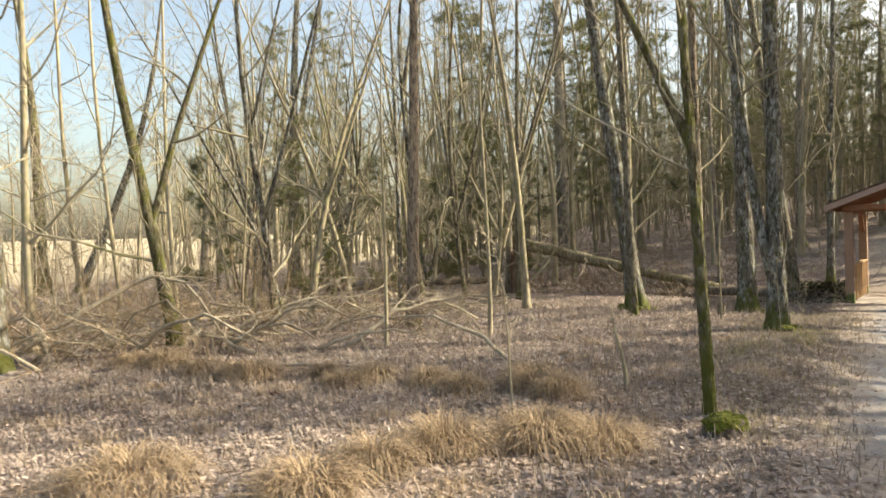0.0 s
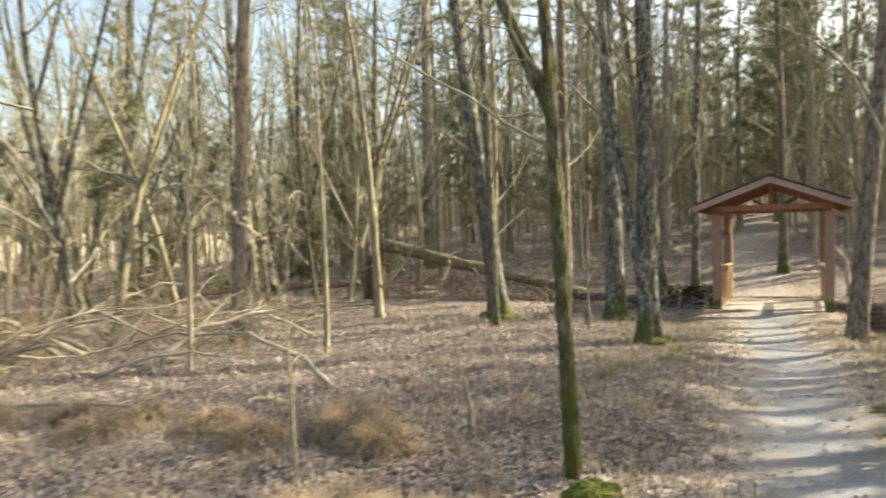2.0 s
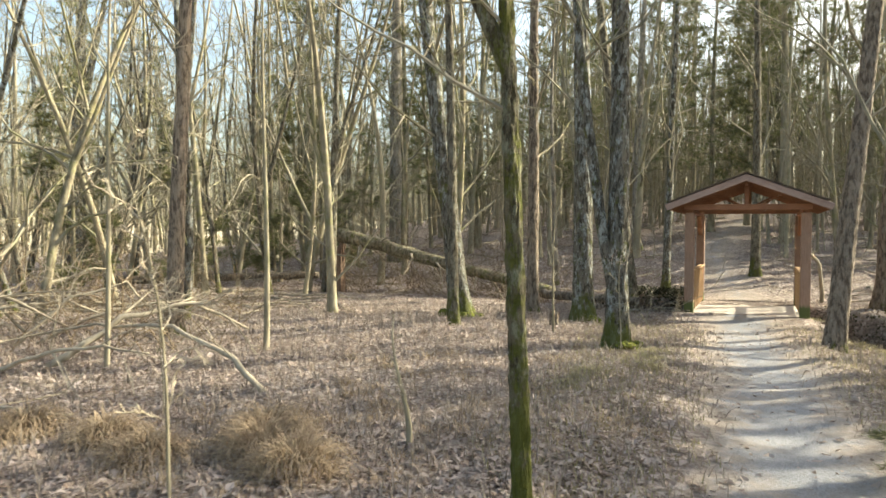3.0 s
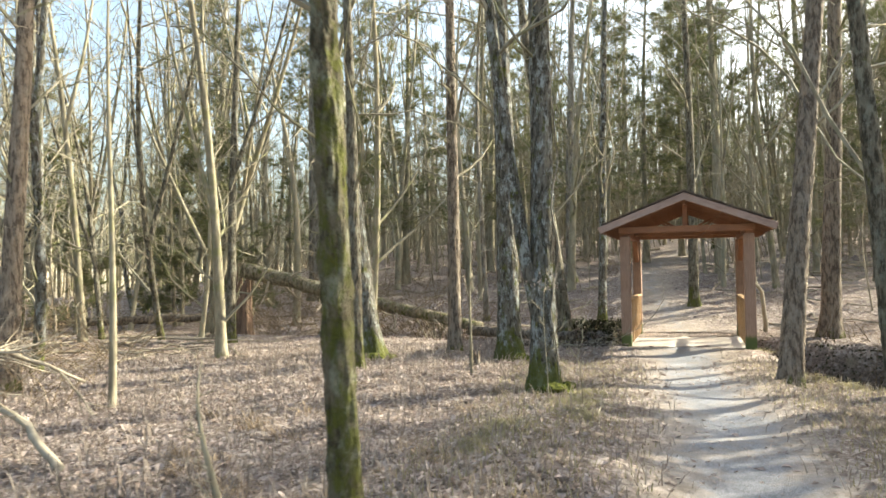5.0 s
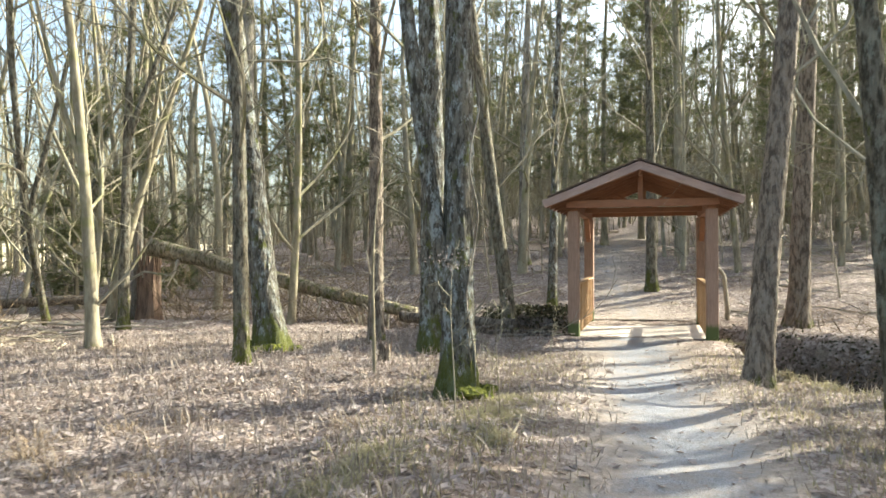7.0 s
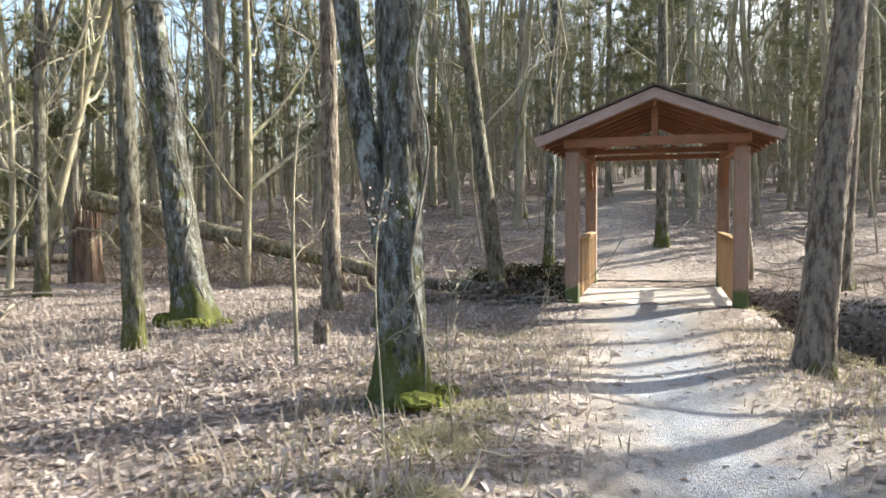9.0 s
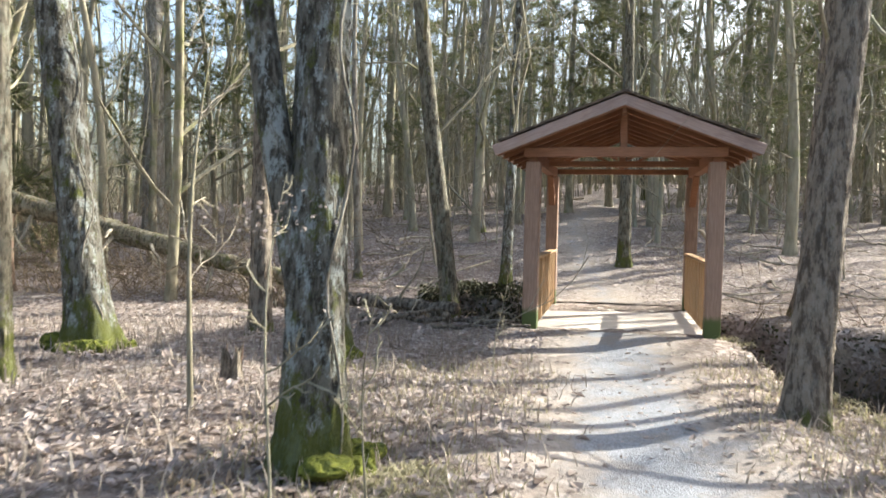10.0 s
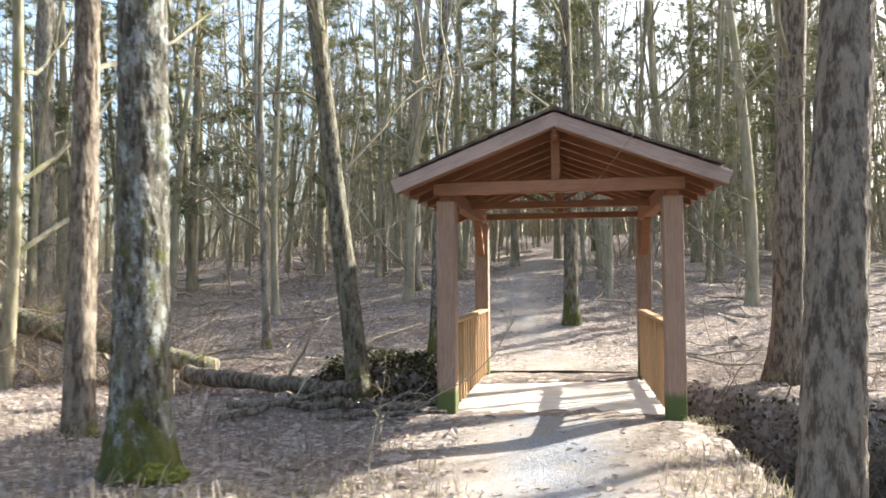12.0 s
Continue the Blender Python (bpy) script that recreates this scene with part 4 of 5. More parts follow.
def build_short_grass():
    rng = np.random.default_rng(9)
    for key, boxes, mat, label, h0, h1, bend in (
        ("dry_grass", ((-6, 4, 2, 9, 10000), (-5, 8, 7, 17, 17000), (7.5, 13, 6, 13, 4000)), M_STALK, "sparse dry grey-brown grass stems and twiggy stalks", 0.04, 0.19, 1.1),
        ("pale_grass", ((2.2, 8, 5, 13.5, 16000), (7.5, 10.5, 8, 13, 4000)), M_PALEGRASS, "short pale grass along the path", 0.03, 0.1, 0.9)):
        x, y, d = ground_points(rng, boxes, 0.0)
        if key == "pale_grass":
            k = (d < 2.4) & (d > 0.6)
            x, y, d = x[k], y[k], d[k]
        n = len(x)
        z = ground_z(x, y) - 0.005
        h = rng.uniform(h0, h1, n)
        a = rng.uniform(0, 2 * np.pi, n)
        w = 0.0035 + 0.003 * rng.random(n)
        lean = np.stack([np.cos(a), np.sin(a), np.zeros(n)], 1) * (h * rng.uniform(0.1, bend, n))[:, None]
        s = np.stack([-np.sin(a), np.cos(a), np.zeros(n)], 1) * w[:, None]
        c = np.stack([x, y, z], 1)
        upv = np.stack([np.zeros(n), np.zeros(n), h], 1)
        v = np.stack([c - s, c + s, c + upv * 0.6 + lean * 0.4 + s * 0.8, c + upv * 0.6 + lean * 0.4 - s * 0.8, c + upv + lean], 1).reshape(-1, 3)
        i = np.arange(n) * 5
        faces = np.stack([i, i + 1, i + 2, i + 3], 1).tolist() + np.stack([i + 3, i + 2, i + 4], 1).tolist()
        tagged(new(key, mesh_of(key, v.tolist(), faces, mat)), label, "grass", kind="stuff")


build_short_grass()


def build_thicket():
    """Arching bramble canes and thin brush, too many to count."""
    rnd = random.Random(31)
    vs, fs = [], []
    for _ in range(2200):
        k = rnd.random()
        if k < 0.24:
            x, y = rnd.uniform(-11, 0.3), rnd.uniform(11.5, 19)
        elif k < 0.36:
            x, y = rnd.uniform(-8, -3), rnd.uniform(9.5, 13)
        elif k < 0.42:
            u, v = rnd.gauss(-2.1, 0.6), rnd.uniform(0.8, 1.8)
            x, y = BX + u * EX[0] + v * AX[0], BY + u * EX[1] + v * AX[1]
        elif k < 0.5:
            u, v = rnd.uniform(1.5, 6.5), rnd.uniform(-2.4, 2.6)
            x, y = BX + u * EX[0] + v * AX[0], BY + u * EX[1] + v * AX[1]
        elif k < 0.62:
            x, y = rnd.uniform(2.6, 7.2), 0.0
            y = 24.2 - x * 0.78 + rnd.gauss(0, 0.7)
        else:
            x, y = rnd.uniform(-18, 32), rnd.uniform(20, 42)
        if path_distance(x, y) < 1.3:
            continue
        p = Vector((x, y, gz(x, y) - 0.02))
        near_bank = 0.36 <= k < 0.5
        L = rnd.uniform(0.4, 1.1) if near_bank else rnd.uniform(0.8, 2.6)
        pts, radii = grow(rnd, p, Vector((rnd.gauss(0, 0.6), rnd.gauss(0, 0.6), rnd.uniform(0.4, 1.2))), L, rnd.uniform(0.004, 0.009), 0.002, 5, 0.16, -0.10)
        tube(vs, fs, pts, radii, 3)
        for _ in range(3):
            q, r, ax = at_fraction(pts, radii, rnd.uniform(0.2, 1))
            bp, br = grow(rnd, q, side_dir(rnd, ax, rnd.uniform(0.4, 1.2)), L * rnd.uniform(0.15, 0.4), 0.004, 0.0015, 2, 0.2, 0)
            tube(vs, fs, bp, br, 3)
    tagged(new("bramble_thicket", mesh_of("bramble_thicket", vs, fs, M_BRUSH)), "tangled leafless brambles and thin brush", "undergrowth", kind="stuff")


build_thicket()


# ---- dead wood ----
def build_log(name, a, b, r0, r1, mat, label, seed, sag=0.0, stubs=0, category="fallen log"):
    rnd = random.Random(seed)
    a, b = Vector(a), Vector(b)
    root = new(name)
    root.location = a
    n = 14
    pts = [(b - a) * (i / n) + Vector((rnd.gauss(0, 0.012), rnd.gauss(0, 0.012), -sag * math.sin(math.pi * i / n) + rnd.gauss(0, 0.012))) for i in range(n + 1)]
    radii = [r0 + (r1 - r0) * i / n for i in range(n + 1)]
    vs, fs = [], []
    tube(vs, fs, pts, radii, 11, rnd, 0.07, True)
    part_mesh("bole", mesh_of("bole", vs, fs, mat, True), root)
    for k in range(stubs):
        p, r, ax = at_fraction(pts, radii, rnd.uniform(0.1, 0.95))
        bp, br = grow(rnd, p, side_dir(rnd, ax, rnd.uniform(0.7, 1.3)) + Vector((0, 0, -0.5)), rnd.uniform(0.4, 1.5), r * 0.25, 0.006, 4, 0.15, -0.03)
        bv, bf = [], []
        tube(bv, bf, bp, br, 5)
        for _ in range(4):
            q, rr, ax2 = at_fraction(bp, br, rnd.uniform(0.2, 1))
            tp, tr = grow(rnd, q, side_dir(rnd, ax2, 0.8), rnd.uniform(0.2, 0.6), 0.006, 0.003, 2, 0.2, 0)
            tube(bv, bf, tp, tr, 3)
        part_mesh("branch_stub", mesh_of("branch_stub", bv, bf, M_STICK), root)
    return tagged(root, label, category)


def build_stump(x, y, r, h, seed, label, mat, jag=0.5):
    """A snapped trunk with a ring of splinters."""
    rnd = random.Random(seed)
    root = new("stump")
    root.location = (x, y, gz(x, y) - 0.03)
    vs, fs = [], []
    sides, rings = 16, 8
    top = [h * (1 - jag * rnd.random() ** 1.5) for _ in range(sides)]
    for i in range(rings + 1):
        f = i / rings
        for k in range(sides):
            w = 2 * math.pi * k / sides
            rr = r * (1 + 0.5 * math.exp(-f * 6) + 0.12 * math.sin(4 * w) + rnd.uniform(-0.05, 0.05))
            vs.append(Vector((math.cos(w) * rr, math.sin(w) * rr, top[k] * f)))
    for i in range(rings):
        for k in range(sides):
            k2 = (k + 1) % sides
            fs.append((i * sides + k, i * sides + k2, (i + 1) * sides + k2, (i + 1) * sides + k))
    c = len(vs)
    vs.append(Vector((0, 0, h * (1 - jag * 0.8))))
    for k in range(sides):
        fs.append((rings * sides + k, rings * sides + (k + 1) % sides, c))
    part_mesh("bole", mesh_of("bole", vs, fs, mat, False), root)
    for j in range(9):
        w = rnd.uniform(0, 6.28)
        p = Vector((math.cos(w) * r * 0.7, math.sin(w) * r * 0.7, h * 0.4))
        pts, radii = grow(rnd, p, Vector((rnd.gauss(0, 0.1), rnd.gauss(0, 0.1), 1)), h * rnd.uniform(0.3, 0.75), r * 0.14, r * 0.02, 4, 0.05, 0)
        sv, sf = [], []
        tube(sv, sf, pts, radii, 4, rnd, 0.2, True)
        part_mesh("splinter", mesh_of("splinter", sv, sf, M_SPLINTER), root, "pale splintered heartwood")
    return tagged(root, label, "tree stump")


build_stump(2.25, 21.8, 0.23, 1.75, 51, "tall snapped stump with torn reddish wood", M_SPLINTER)
build_stump(5.15, 12.95, 0.075, 0.3, 52, "small broken stump among dead leaves", M_DEADWOOD, 0.75)
build_log("fallen_log", (2.3, 21.7, 1.5), (7.3, 18.4, 0.12), 0.19, 0.12, M_LOG, "long mossy fallen trunk propped on its stump", 53, 0.03, 30)
build_log("fallen_log", (-4.2, 24.2, 0.1), (1.8, 22.8, 0.3), 0.13, 0.1, M_DEADWOOD, "pale fallen trunk on the woodland floor", 54, 0.0, 4)
build_log("fallen_log", (6.9, 18.2, 0.1), (8.3, 15.9, 0.1), 0.11, 0.08, M_DEADWOOD, "weathered fallen log beside the stream", 55, 0.0, 3)
for k, (x0, y0, x1, y1, r, z0, z1) in enumerate(((7.1, 16.3, 8.6, 15.1, 0.038, 0.04, 0.07), (7.7, 17.1, 8.6, 15.2, 0.032, 0.05, 0.22), (7.7, 15.3, 8.75, 14.85, 0.026, 0.02, 0.06), (6.9, 15.5, 8.4, 16.2, 0.034, 0.03, 0.2), (7.9, 15.3, 8.8, 16.9, 0.04, 0.2, 0.1))):
    build_log("fallen_branch", (x0, y0, gz(x0, y0) + z0), (x1, y1, gz(x1, y1) + z1), r, r * 0.6, M_DEADWOOD, "dead branch in a heap by the stream", 60 + k, 0.0, 3, "fallen branch")


def build_bough(pts, r, seed, label, twigs, reach=1.0):
    """An arched dead bough through the given points."""
    rnd = random.Random(seed)
    root = new("fallen_branch")
    p0 = Vector(pts[0])
    root.location = p0
    fine = []
    for i in range(len(pts) - 1):
        a, b = Vector(pts[i]) - p0, Vector(pts[i + 1]) - p0
        for k in range(4):
            fine.append(a.lerp(b, k / 4) + Vector((rnd.gauss(0, 0.015), rnd.gauss(0, 0.015), rnd.gauss(0, 0.012))))
    fine.append(Vector(pts[-1]) - p0)
    radii = [r * (1 - 0.7 * i / len(fine)) for i in range(len(fine))]
    vs, fs = [], []
    tube(vs, fs, fine, radii, 7, rnd, 0.06, True)
    part_mesh("bough", mesh_of("bough", vs, fs, M_STICK, True), root)
    vs, fs = [], []
    for _ in range(twigs):
        q, rr, ax = at_fraction(fine, radii, rnd.uniform(0.2, 1))
        bp, br = grow(rnd, q, side_dir(rnd, ax, rnd.uniform(0.4, 1.0)), rnd.uniform(0.4, 1.5) * reach, rr * 0.5, 0.004, 4, 0.15, 0.0)
        tube(vs, fs, bp, br, 4)
        for _ in range(3):
            q2, r2, ax2 = at_fraction(bp, br, rnd.uniform(0.2, 1))
            tp, tr = grow(rnd, q2, side_dir(rnd, ax2, 0.7), rnd.uniform(0.2, 0.7), 0.006, 0.002, 3, 0.2, 0)
            tube(vs, fs, tp, tr, 3)
    part_mesh("brushwood", mesh_of("brushwood", vs, fs, M_STICK), root)
    return tagged(root, label, "fallen branch")


def build_boughs():
    g = lambda x, y, h: (x, y, gz(x, y) + h)
    build_bough([g(0.66, 9.4, 0.0), g(0.35, 9.8, 0.3), g(-0.4, 10.7, 0.5), g(-1.4, 11.6, 0.42), g(-2.6, 12.5, 0.15)], 0.036, 70, "arched grey dead bough over the grass", 3, 0.35)
    rnd = random.Random(71)
    for k in range(24):
        x, y = (rnd.uniform(-7.6, -2.6), rnd.uniform(9.6, 12.6)) if k < 15 else (rnd.uniform(-4.4, -1.8), rnd.uniform(10.6, 13.4))
        w = rnd.uniform(-0.9, 0.9) + (math.pi if rnd.random() < 0.5 else 0)
        L = rnd.uniform(1.6, 3.4)
        dx, dy = math.cos(w) * L, math.sin(w) * L * 0.5
        top = rnd.uniform(0.3, 0.95)
        build_bough([g(x, y, 0.02), g(x + dx * 0.35, y + dy * 0.35, top * 0.75), g(x + dx * 0.7, y + dy * 0.7, top), g(x + dx, y + dy, top * rnd.uniform(0.2, 0.9))], rnd.uniform(0.022, 0.05), 72 + k, "pale dead branch in a tangled brush heap", 7)
    build_bough([g(-7.0, 10.6, 0.15), g(-6.2, 11.1, 0.75), g(-5.2, 11.5, 1.3), g(-4.6, 11.4, 1.15), g(-3.7, 11.0, 0.12)], 0.05, 98, "pale dead bough propped against a mossy trunk", 9)
    build_bough([g(-2.9, 9.4, 0.03), g(-1.9, 9.0, 0.1), g(-0.9, 8.7, 0.06)], 0.03, 95, "pale dead branch on dry grass", 3)
    build_bough([g(13.2, 16.4, 0.0), (13.1, 16.35, 0.85), (12.9, 16.5, 1.15), (12.7, 16.75, 1.35)], 0.05, 97, "bleached dead bough leaning on the slope", 6, 0.5)
    build_bough([g(5.1, 9.5, 0.02), g(5.35, 9.8, 0.12), g(5.7, 9.95, 0.05)], 0.012, 96, "small curved dead stick by the path", 2)


build_boughs()


def build_moss_stump():
    rnd = random.Random(99)
    root = new("mossy_stump")
    root.location = (2.12, 5.35, gz(2.12, 5.35) - 0.03)
    for name, mat, squash, lift, label in (("wood", M_DEADWOOD, (0.2, 0.15, 0.15), 0.06, "dark rotten wood"), ("moss", M_MOSS, (0.185, 0.145, 0.1), 0.135, "bright green moss cushion")):
        bm = bmesh.new()
        bmesh.ops.create_icosphere(bm, subdivisions=4, radius=1)
        for v in bm.verts:
            k = 1 + 0.22 * noise.noise(v.co * 2.1 + Vector((lift * 30, 0, 0))) + 0.07 * noise.noise(v.co * 9)
            v.co = Vector((v.co.x * squash[0] * k, v.co.y * squash[1] * k, max(v.co.z * squash[2] * k + lift, 0)))
        me = bpy.data.meshes.new(name)
        bm.to_mesh(me)
        bm.free()
        me.materials.append(mat)
        part_mesh(name, me, root, label)
    tagged(root, "rotten stump capped with bright green moss", "tree stump")


build_moss_stump()


def build_snag():
    """A tall pale shard left standing beside the snapped stump."""
    rnd = random.Random(121)
    root = new("snag")
    root.location = (2.0, 22.1, gz(2.0, 22.1) - 0.03)
    vs, fs = [], []
    pts, radii = grow(rnd, Vector((0, 0, 0)), Vector((-0.05, 0, 1)), 3.1, 0.15, 0.05, 8, 0.03, 0.0)
    tube(vs, fs, pts, radii, 8, rnd, 0.2, True)
    part_mesh("bole", mesh_of("bole", vs, fs, M_PALE), root)
    tagged(root, "pale barkless snag beside a snapped stump", "snag")


build_snag()


def add_vine(tree, r, turns, height, seed):
    """A pale climbing stem on a trunk."""
    rnd = random.Random(seed)
    pts, radii = [], []
    for i in range(26):
        z = height * i / 25
        w = turns * 6.28 * i / 25 + 0.35 * math.sin(i * 0.7) - 1.4
        rr = r * (1 + 0.5 * math.exp(-z / 0.3)) + 0.012 + 0.03 * max(0, math.sin(i * 0.9 + seed))
        pts.append(Vector((math.cos(w) * rr + tree["lean_x"] * z, math.sin(w) * rr + tree["lean_y"] * z, z)))
        radii.append(0.008 + rnd.uniform(-0.002, 0.002))
    vs, fs = [], []
    tube(vs, fs, pts, radii, 6)
    part_mesh("vine", mesh_of("vine", vs, fs, M_PALE, True), tree, "pale climbing vine stem")


for ob, r, turns, height, seed in ((VINES[0], 0.15, 0.12, 3.5, 3), (VINES[2], 0.17, 0.1, 3.2, 5)):
    add_vine(ob, r, turns, height, seed)


def add_moss(tree, r, seed, n, spread):
    """Green moss cushions on the root flare."""
    rnd = random.Random(seed)
    bm = bmesh.new()
    for i in range(n):
        w = spread + rnd.gauss(0, 0.9)
        rr = r * rnd.uniform(1.3, 1.75)
        s = rnd.uniform(0.05, 0.11)
        m = Matrix.Translation((math.cos(w) * rr, math.sin(w) * rr, rnd.uniform(0.0, 0.12))) @ Matrix.Diagonal((s * 1.3, s, s * rnd.uniform(0.5, 1.2), 1))
        made = bmesh.ops.create_icosphere(bm, subdivisions=3, radius=1, matrix=m)
        for v in made["verts"]:
            v.co += Vector((noise.noise(v.co * 24), noise.noise(v.co * 24 + Vector((9, 0, 0))), noise.noise(v.co * 24 + Vector((0, 9, 0))))) * 0.022
    me = bpy.data.meshes.new("moss")
    bm.to_mesh(me)
    bm.free()
    me.materials.append(M_MOSS)
    tagged(part_mesh("moss", me, tree, "bright green moss on the roots"), kind="stuff")


for ob, r, seed, n, spread in ((VINES[0], 0.165, 1, 9, -0.7), (VINES[1], 0.165, 2, 6, -0.9), (VINES[2], 0.185, 3, 16, -1.4)):
    add_moss(ob, r, seed, n, spread)


def add_leaves(tree, centre, n, spread, material, label, seed, size=0.02):
    """Withered leaves still held on the twigs."""
    rnd = random.Random(seed)
    vs, fs = [], []
    for _ in range(n):
        c = Vector(centre) + Vector((rnd.gauss(0, spread), rnd.gauss(0, spread), rnd.gauss(0, spread * 0.6)))
        a = Vector((rnd.gauss(0, 1), rnd.gauss(0, 1), rnd.gauss(0, 0.6) - 0.6)).normalized() * size * rnd.uniform(0.7, 1.3)
        b = a.cross(Vector((rnd.gauss(0, 1), rnd.gauss(0, 1), rnd.gauss(0, 1)))).normalized() * size * 0.45
        k = len(vs)
        vs.extend((c, c + a * 0.5 + b, c + a + Vector((0, 0, 0.008)), c + a * 0.5 - b))
        fs.extend(((k, k + 1, k + 2), (k, k + 2, k + 3)))
    tagged(part_mesh("withered_leaf", mesh_of("withered_leaf", vs, fs, material), tree, label), kind="stuff")


def build_leafy_saplings():
    for x, y, seed, h, r, centre, n, spread, mat, label in (
        (4.98, 10.25, 141, 1.45, 0.008, (0.0, 0.02, 1.28), 70, 0.09, M_LEAF, "pale withered leaves"),
        (5.35, 10.2, 142, 1.1, 0.006, (0.02, 0.0, 0.95), 22, 0.08, M_LEAF, "pale withered leaves"),
        (-4.0, 12.6, 143, 4.6, 0.03, (0.1, 0.0, 3.3), 90, 0.25, M_RUST, "rust-red withered leaves"),
        (-0.2, 8.9, 144, 1.3, 0.007, (0.0, 0.0, 1.1), 40, 0.1, M_LEAF, "pale withered leaves"),
        (7.3, 12.9, 145, 0.9, 0.007, (0.0, 0.0, 0.8), 12, 0.1, M_LEAF, "pale withered leaves")):
        ob = build_tree(seed, h, r, (0.04, 0.02), curve=0.1, bark=M_FAR, limbs=6, low=0.45, reach=0.22, detail=(3, 1), sides=6, flare=0.1, name="sapling", twig=M_FAR, thin=0.25)
        ob.location = (x, y, gz(x, y) - 0.02)
        add_leaves(ob, centre, n, spread, mat, label, seed)
        tagged(ob, "thin sapling holding a few withered leaves", "sapling")


build_leafy_saplings()


def build_tufts():
    """Small tufts that knit the tussocks into the leafy ground."""
    rnd = random.Random(131)
    vs, fs = [], []
    for i in range(110):
        if i < 80:
            x, y = rnd.uniform(-5, 1.8), rnd.uniform(3.2, 9.4)
        else:
            x, y = rnd.uniform(1.5, 5), rnd.uniform(6.5, 11)
        if path_distance(x, y) < 1.1:
            continue
        blades(rnd, vs, fs, Vector((x, y, gz(x, y))), 60, rnd.uniform(0.08, 0.2), rnd.uniform(0.12, 0.26), 0.009, 1.0, 0.6, 0.04)
    tagged(new("grass_tufts", mesh_of("grass_tufts", vs, fs, M_STRAW)), "small matted tufts of dry grass among leaves", "grass", kind="stuff")


build_tufts()


def build_lip_grass():
    """Pale grass and roots that hang over the broken edge of the bank."""
    rnd = random.Random(181)
    vs, fs = [], []
    for i in range(70):
        u = rnd.uniform(1.15, 5.5) if i < 52 else rnd.uniform(-3.2, -1.3)
        v = float(np.interp(u, [-6, -1.2, 1.15, 1.4, 1.8, 2.5, 4, 10], [1.1, 0.4, 0.35, -0.5, -2.3, -2.95, -3.1, -4.2])) + rnd.uniform(-0.2, 0.02) if i < 52 else rnd.uniform(1.95, 2.5)
        x, y = BX + u * EX[0] + v * AX[0], BY + u * EX[1] + v * AX[1]
        blades(rnd, vs, fs, Vector((x, y, gz(x, y))), 45, rnd.uniform(0.08, 0.16), rnd.uniform(0.1, 0.24), 0.009, 1.3, 0.5, 0.02)
    tagged(new("bank_grass", mesh_of("bank_grass", vs, fs, M_PALEGRASS)), "pale grass hanging over the broken stream bank", "grass", kind="stuff")


build_lip_grass()


def build_bank_cover():
    """Dark ivy and withered fern on the stream's banks, with the hollow's shade in their colour."""
    rng = np.random.default_rng(17)
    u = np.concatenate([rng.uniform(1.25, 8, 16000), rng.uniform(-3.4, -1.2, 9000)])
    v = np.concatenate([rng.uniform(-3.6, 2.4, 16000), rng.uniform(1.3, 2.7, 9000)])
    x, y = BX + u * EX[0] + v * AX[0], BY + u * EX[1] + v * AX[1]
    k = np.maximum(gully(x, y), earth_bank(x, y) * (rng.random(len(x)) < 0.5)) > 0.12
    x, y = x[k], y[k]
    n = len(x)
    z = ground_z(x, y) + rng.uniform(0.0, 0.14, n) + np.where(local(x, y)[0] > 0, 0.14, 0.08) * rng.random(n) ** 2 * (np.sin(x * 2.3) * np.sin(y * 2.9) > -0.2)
    L = rng.uniform(0.015, 0.045, n)[:, None]
    f = rng.normal(0, 1, (n, 3))
    f /= np.linalg.norm(f, axis=1)[:, None]
    g = np.cross(f, rng.normal(0, 1, (n, 3)))
    g /= np.linalg.norm(g, axis=1)[:, None]
    c = np.stack([x, y, z], 1)
    vs = np.stack([c - f * L, c - g * L * 0.6, c + f * L, c + g * L * 0.6], 1).reshape(-1, 3)
    i = np.arange(n) * 4
    tri = np.concatenate([np.stack([i, i + 1, i + 2], 1), np.stack([i, i + 2, i + 3], 1)])
    tagged(new("bank_ivy", mesh_of("bank_ivy", vs.tolist(), tri.tolist(), M_SHADED_IVY)), "dark ivy and withered fern on the stream bank, coloured darker for shade", "undergrowth", kind="stuff")


build_bank_cover()


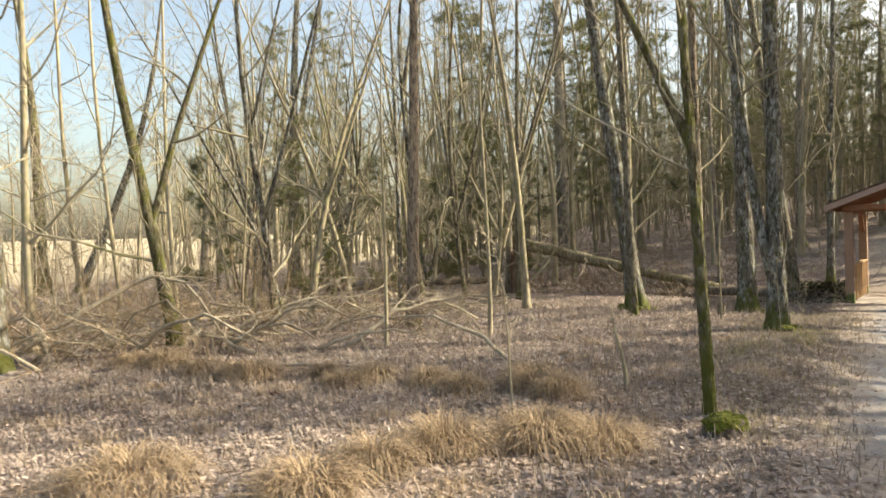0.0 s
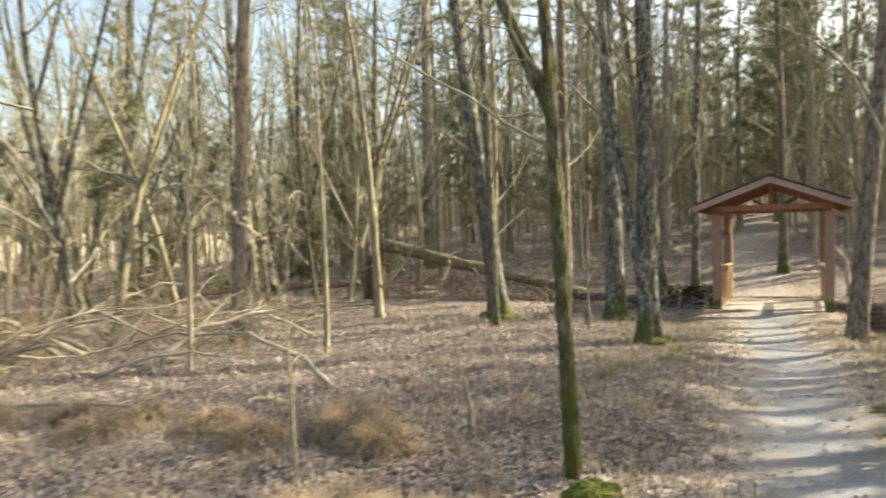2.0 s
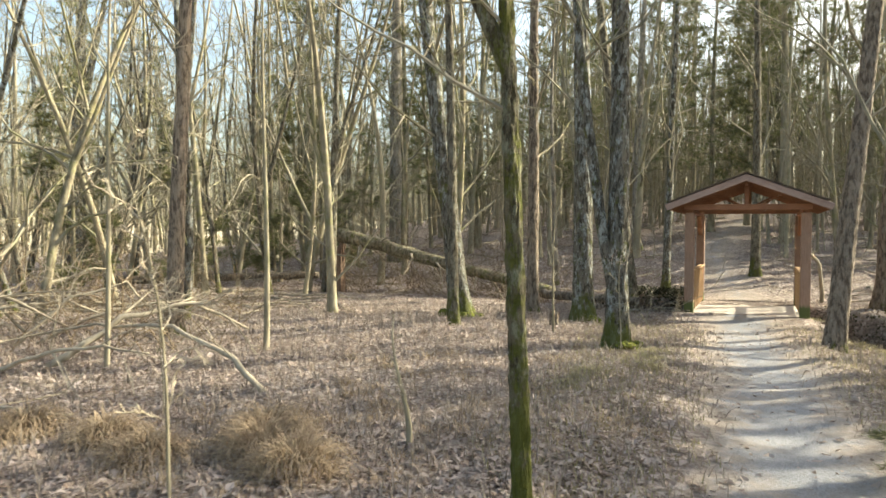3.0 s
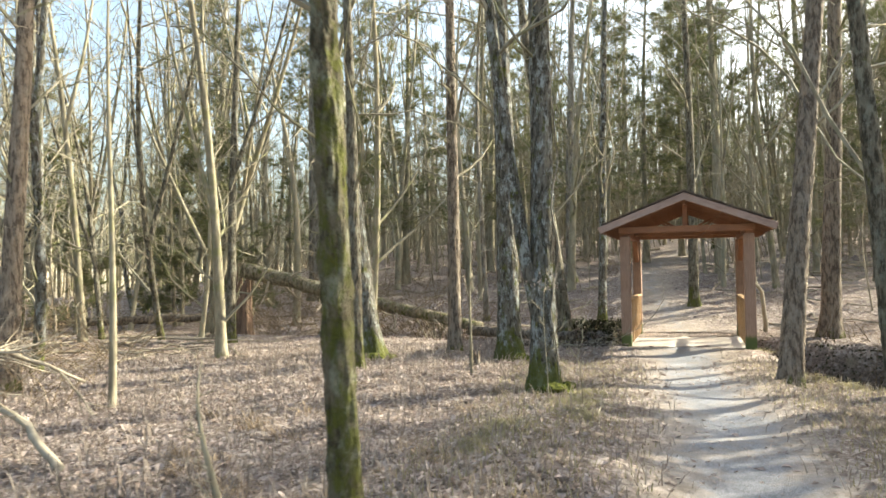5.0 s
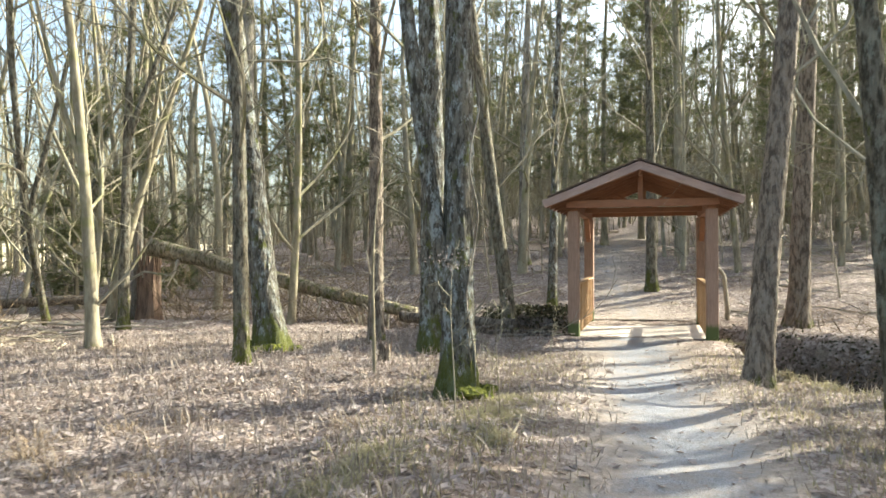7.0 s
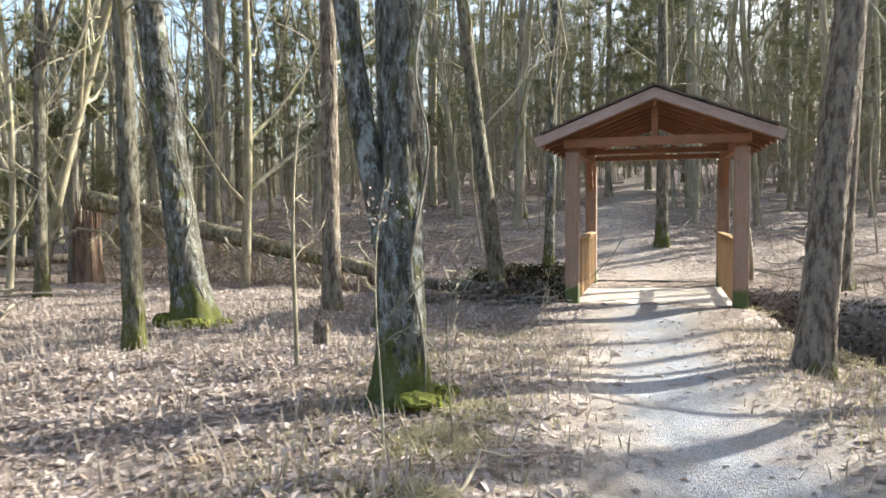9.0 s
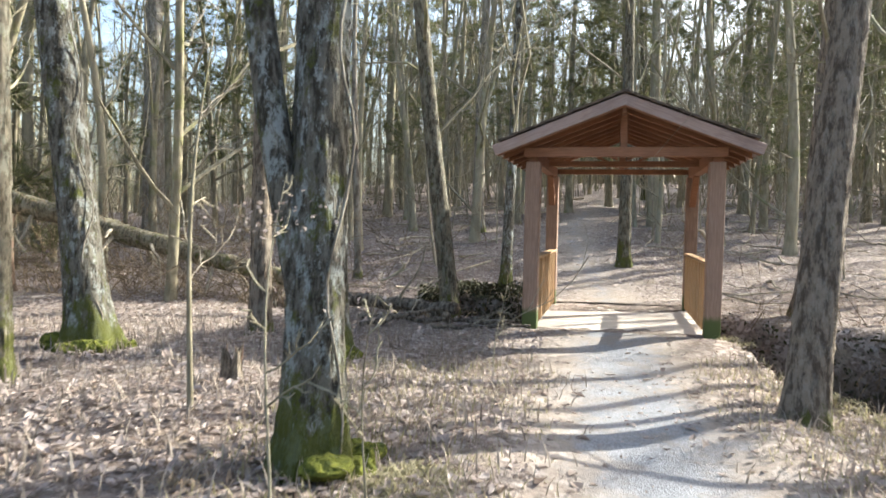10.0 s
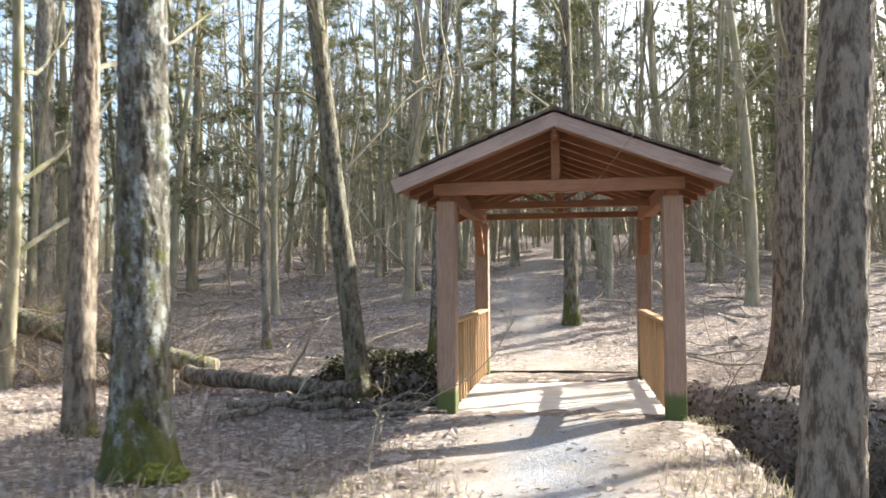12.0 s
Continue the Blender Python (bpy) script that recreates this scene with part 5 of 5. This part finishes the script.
def build_far_brush():
    """Thin stems that close the view over the hill."""
    rnd = random.Random(151)
    vs, fs = [], []
    for _ in range(4200):
        u, v = rnd.uniform(-30, 45), rnd.uniform(17, 62)
        x, y = BX + u * EX[0] + v * AX[0], BY + u * EX[1] + v * AX[1]
        if path_distance(x, y) < 1.6:
            continue
        L = rnd.uniform(1.5, 6.0)
        pts, radii = grow(rnd, Vector((x, y, gz(x, y) - 0.03)), Vector((rnd.gauss(0, 0.2), rnd.gauss(0, 0.2), 1)), L, rnd.uniform(0.012, 0.035), 0.006, 3, 0.09, 0.0)
        tube(vs, fs, pts, radii, 3)
        for _ in range(9):
            q, r, ax = at_fraction(pts, radii, rnd.uniform(0.2, 1))
            sliver(rnd, vs, fs, q, side_dir(rnd, ax, rnd.uniform(0.4, 1.1)) * L * rnd.uniform(0.15, 0.38), 0.012)
    tagged(new("far_brush", mesh_of("far_brush", vs, fs, M_FAR)), "distant thin leafless stems over the hillside", "undergrowth", kind="stuff")


build_far_brush()


def build_fallen_sticks():
    """Dead branches that lie about the hillside and under the trees."""
    rnd = random.Random(171)
    vs, fs = [], []
    for i in range(420):
        if i < 330:
            u, v = rnd.uniform(-14, 16), 3.6 + 22 * rnd.random() ** 1.3
            x, y = BX + u * EX[0] + v * AX[0], BY + u * EX[1] + v * AX[1]
        else:
            x, y = rnd.uniform(-9, 2), rnd.uniform(16.5, 22)
        w = rnd.uniform(0, 6.28)
        L = rnd.uniform(0.6, 2.6)
        ex, ey = x + math.cos(w) * L, y + math.sin(w) * L
        if path_distance(x, y) < 1.3 or path_distance(ex, ey) < 1.2 or float(gully(x, y)) > 0.1 or float(gully(ex, ey)) > 0.1:
            continue
        pts, r0 = [], rnd.uniform(0.012, 0.04)
        for k in range(5):
            f = k / 4
            px, py = x + (ex - x) * f + rnd.gauss(0, 0.05), y + (ey - y) * f + rnd.gauss(0, 0.05)
            pts.append(Vector((px, py, gz(px, py) + 0.02 + abs(rnd.gauss(0, 0.04)))))
        radii = [r0 * (1 - 0.18 * k) for k in range(5)]
        tube(vs, fs, pts, radii, 5)
        for _ in range(3):
            q, r, ax = at_fraction(pts, radii, rnd.uniform(0.3, 1))
            d = side_dir(rnd, ax, rnd.uniform(0.4, 0.9)) * L
            bp, br = grow(rnd, q, Vector((d.x, d.y, abs(d.z) * 0.6)).normalized(), L * rnd.uniform(0.15, 0.4), max(0.006, r * 0.5), 0.003, 2, 0.15, 0)
            tube(vs, fs, bp, br, 3)
    tagged(new("fallen_sticks", mesh_of("fallen_sticks", vs, fs, M_STICK)), "dead fallen branches scattered on the leafy slope", "dead branches", kind="stuff")


build_fallen_sticks()
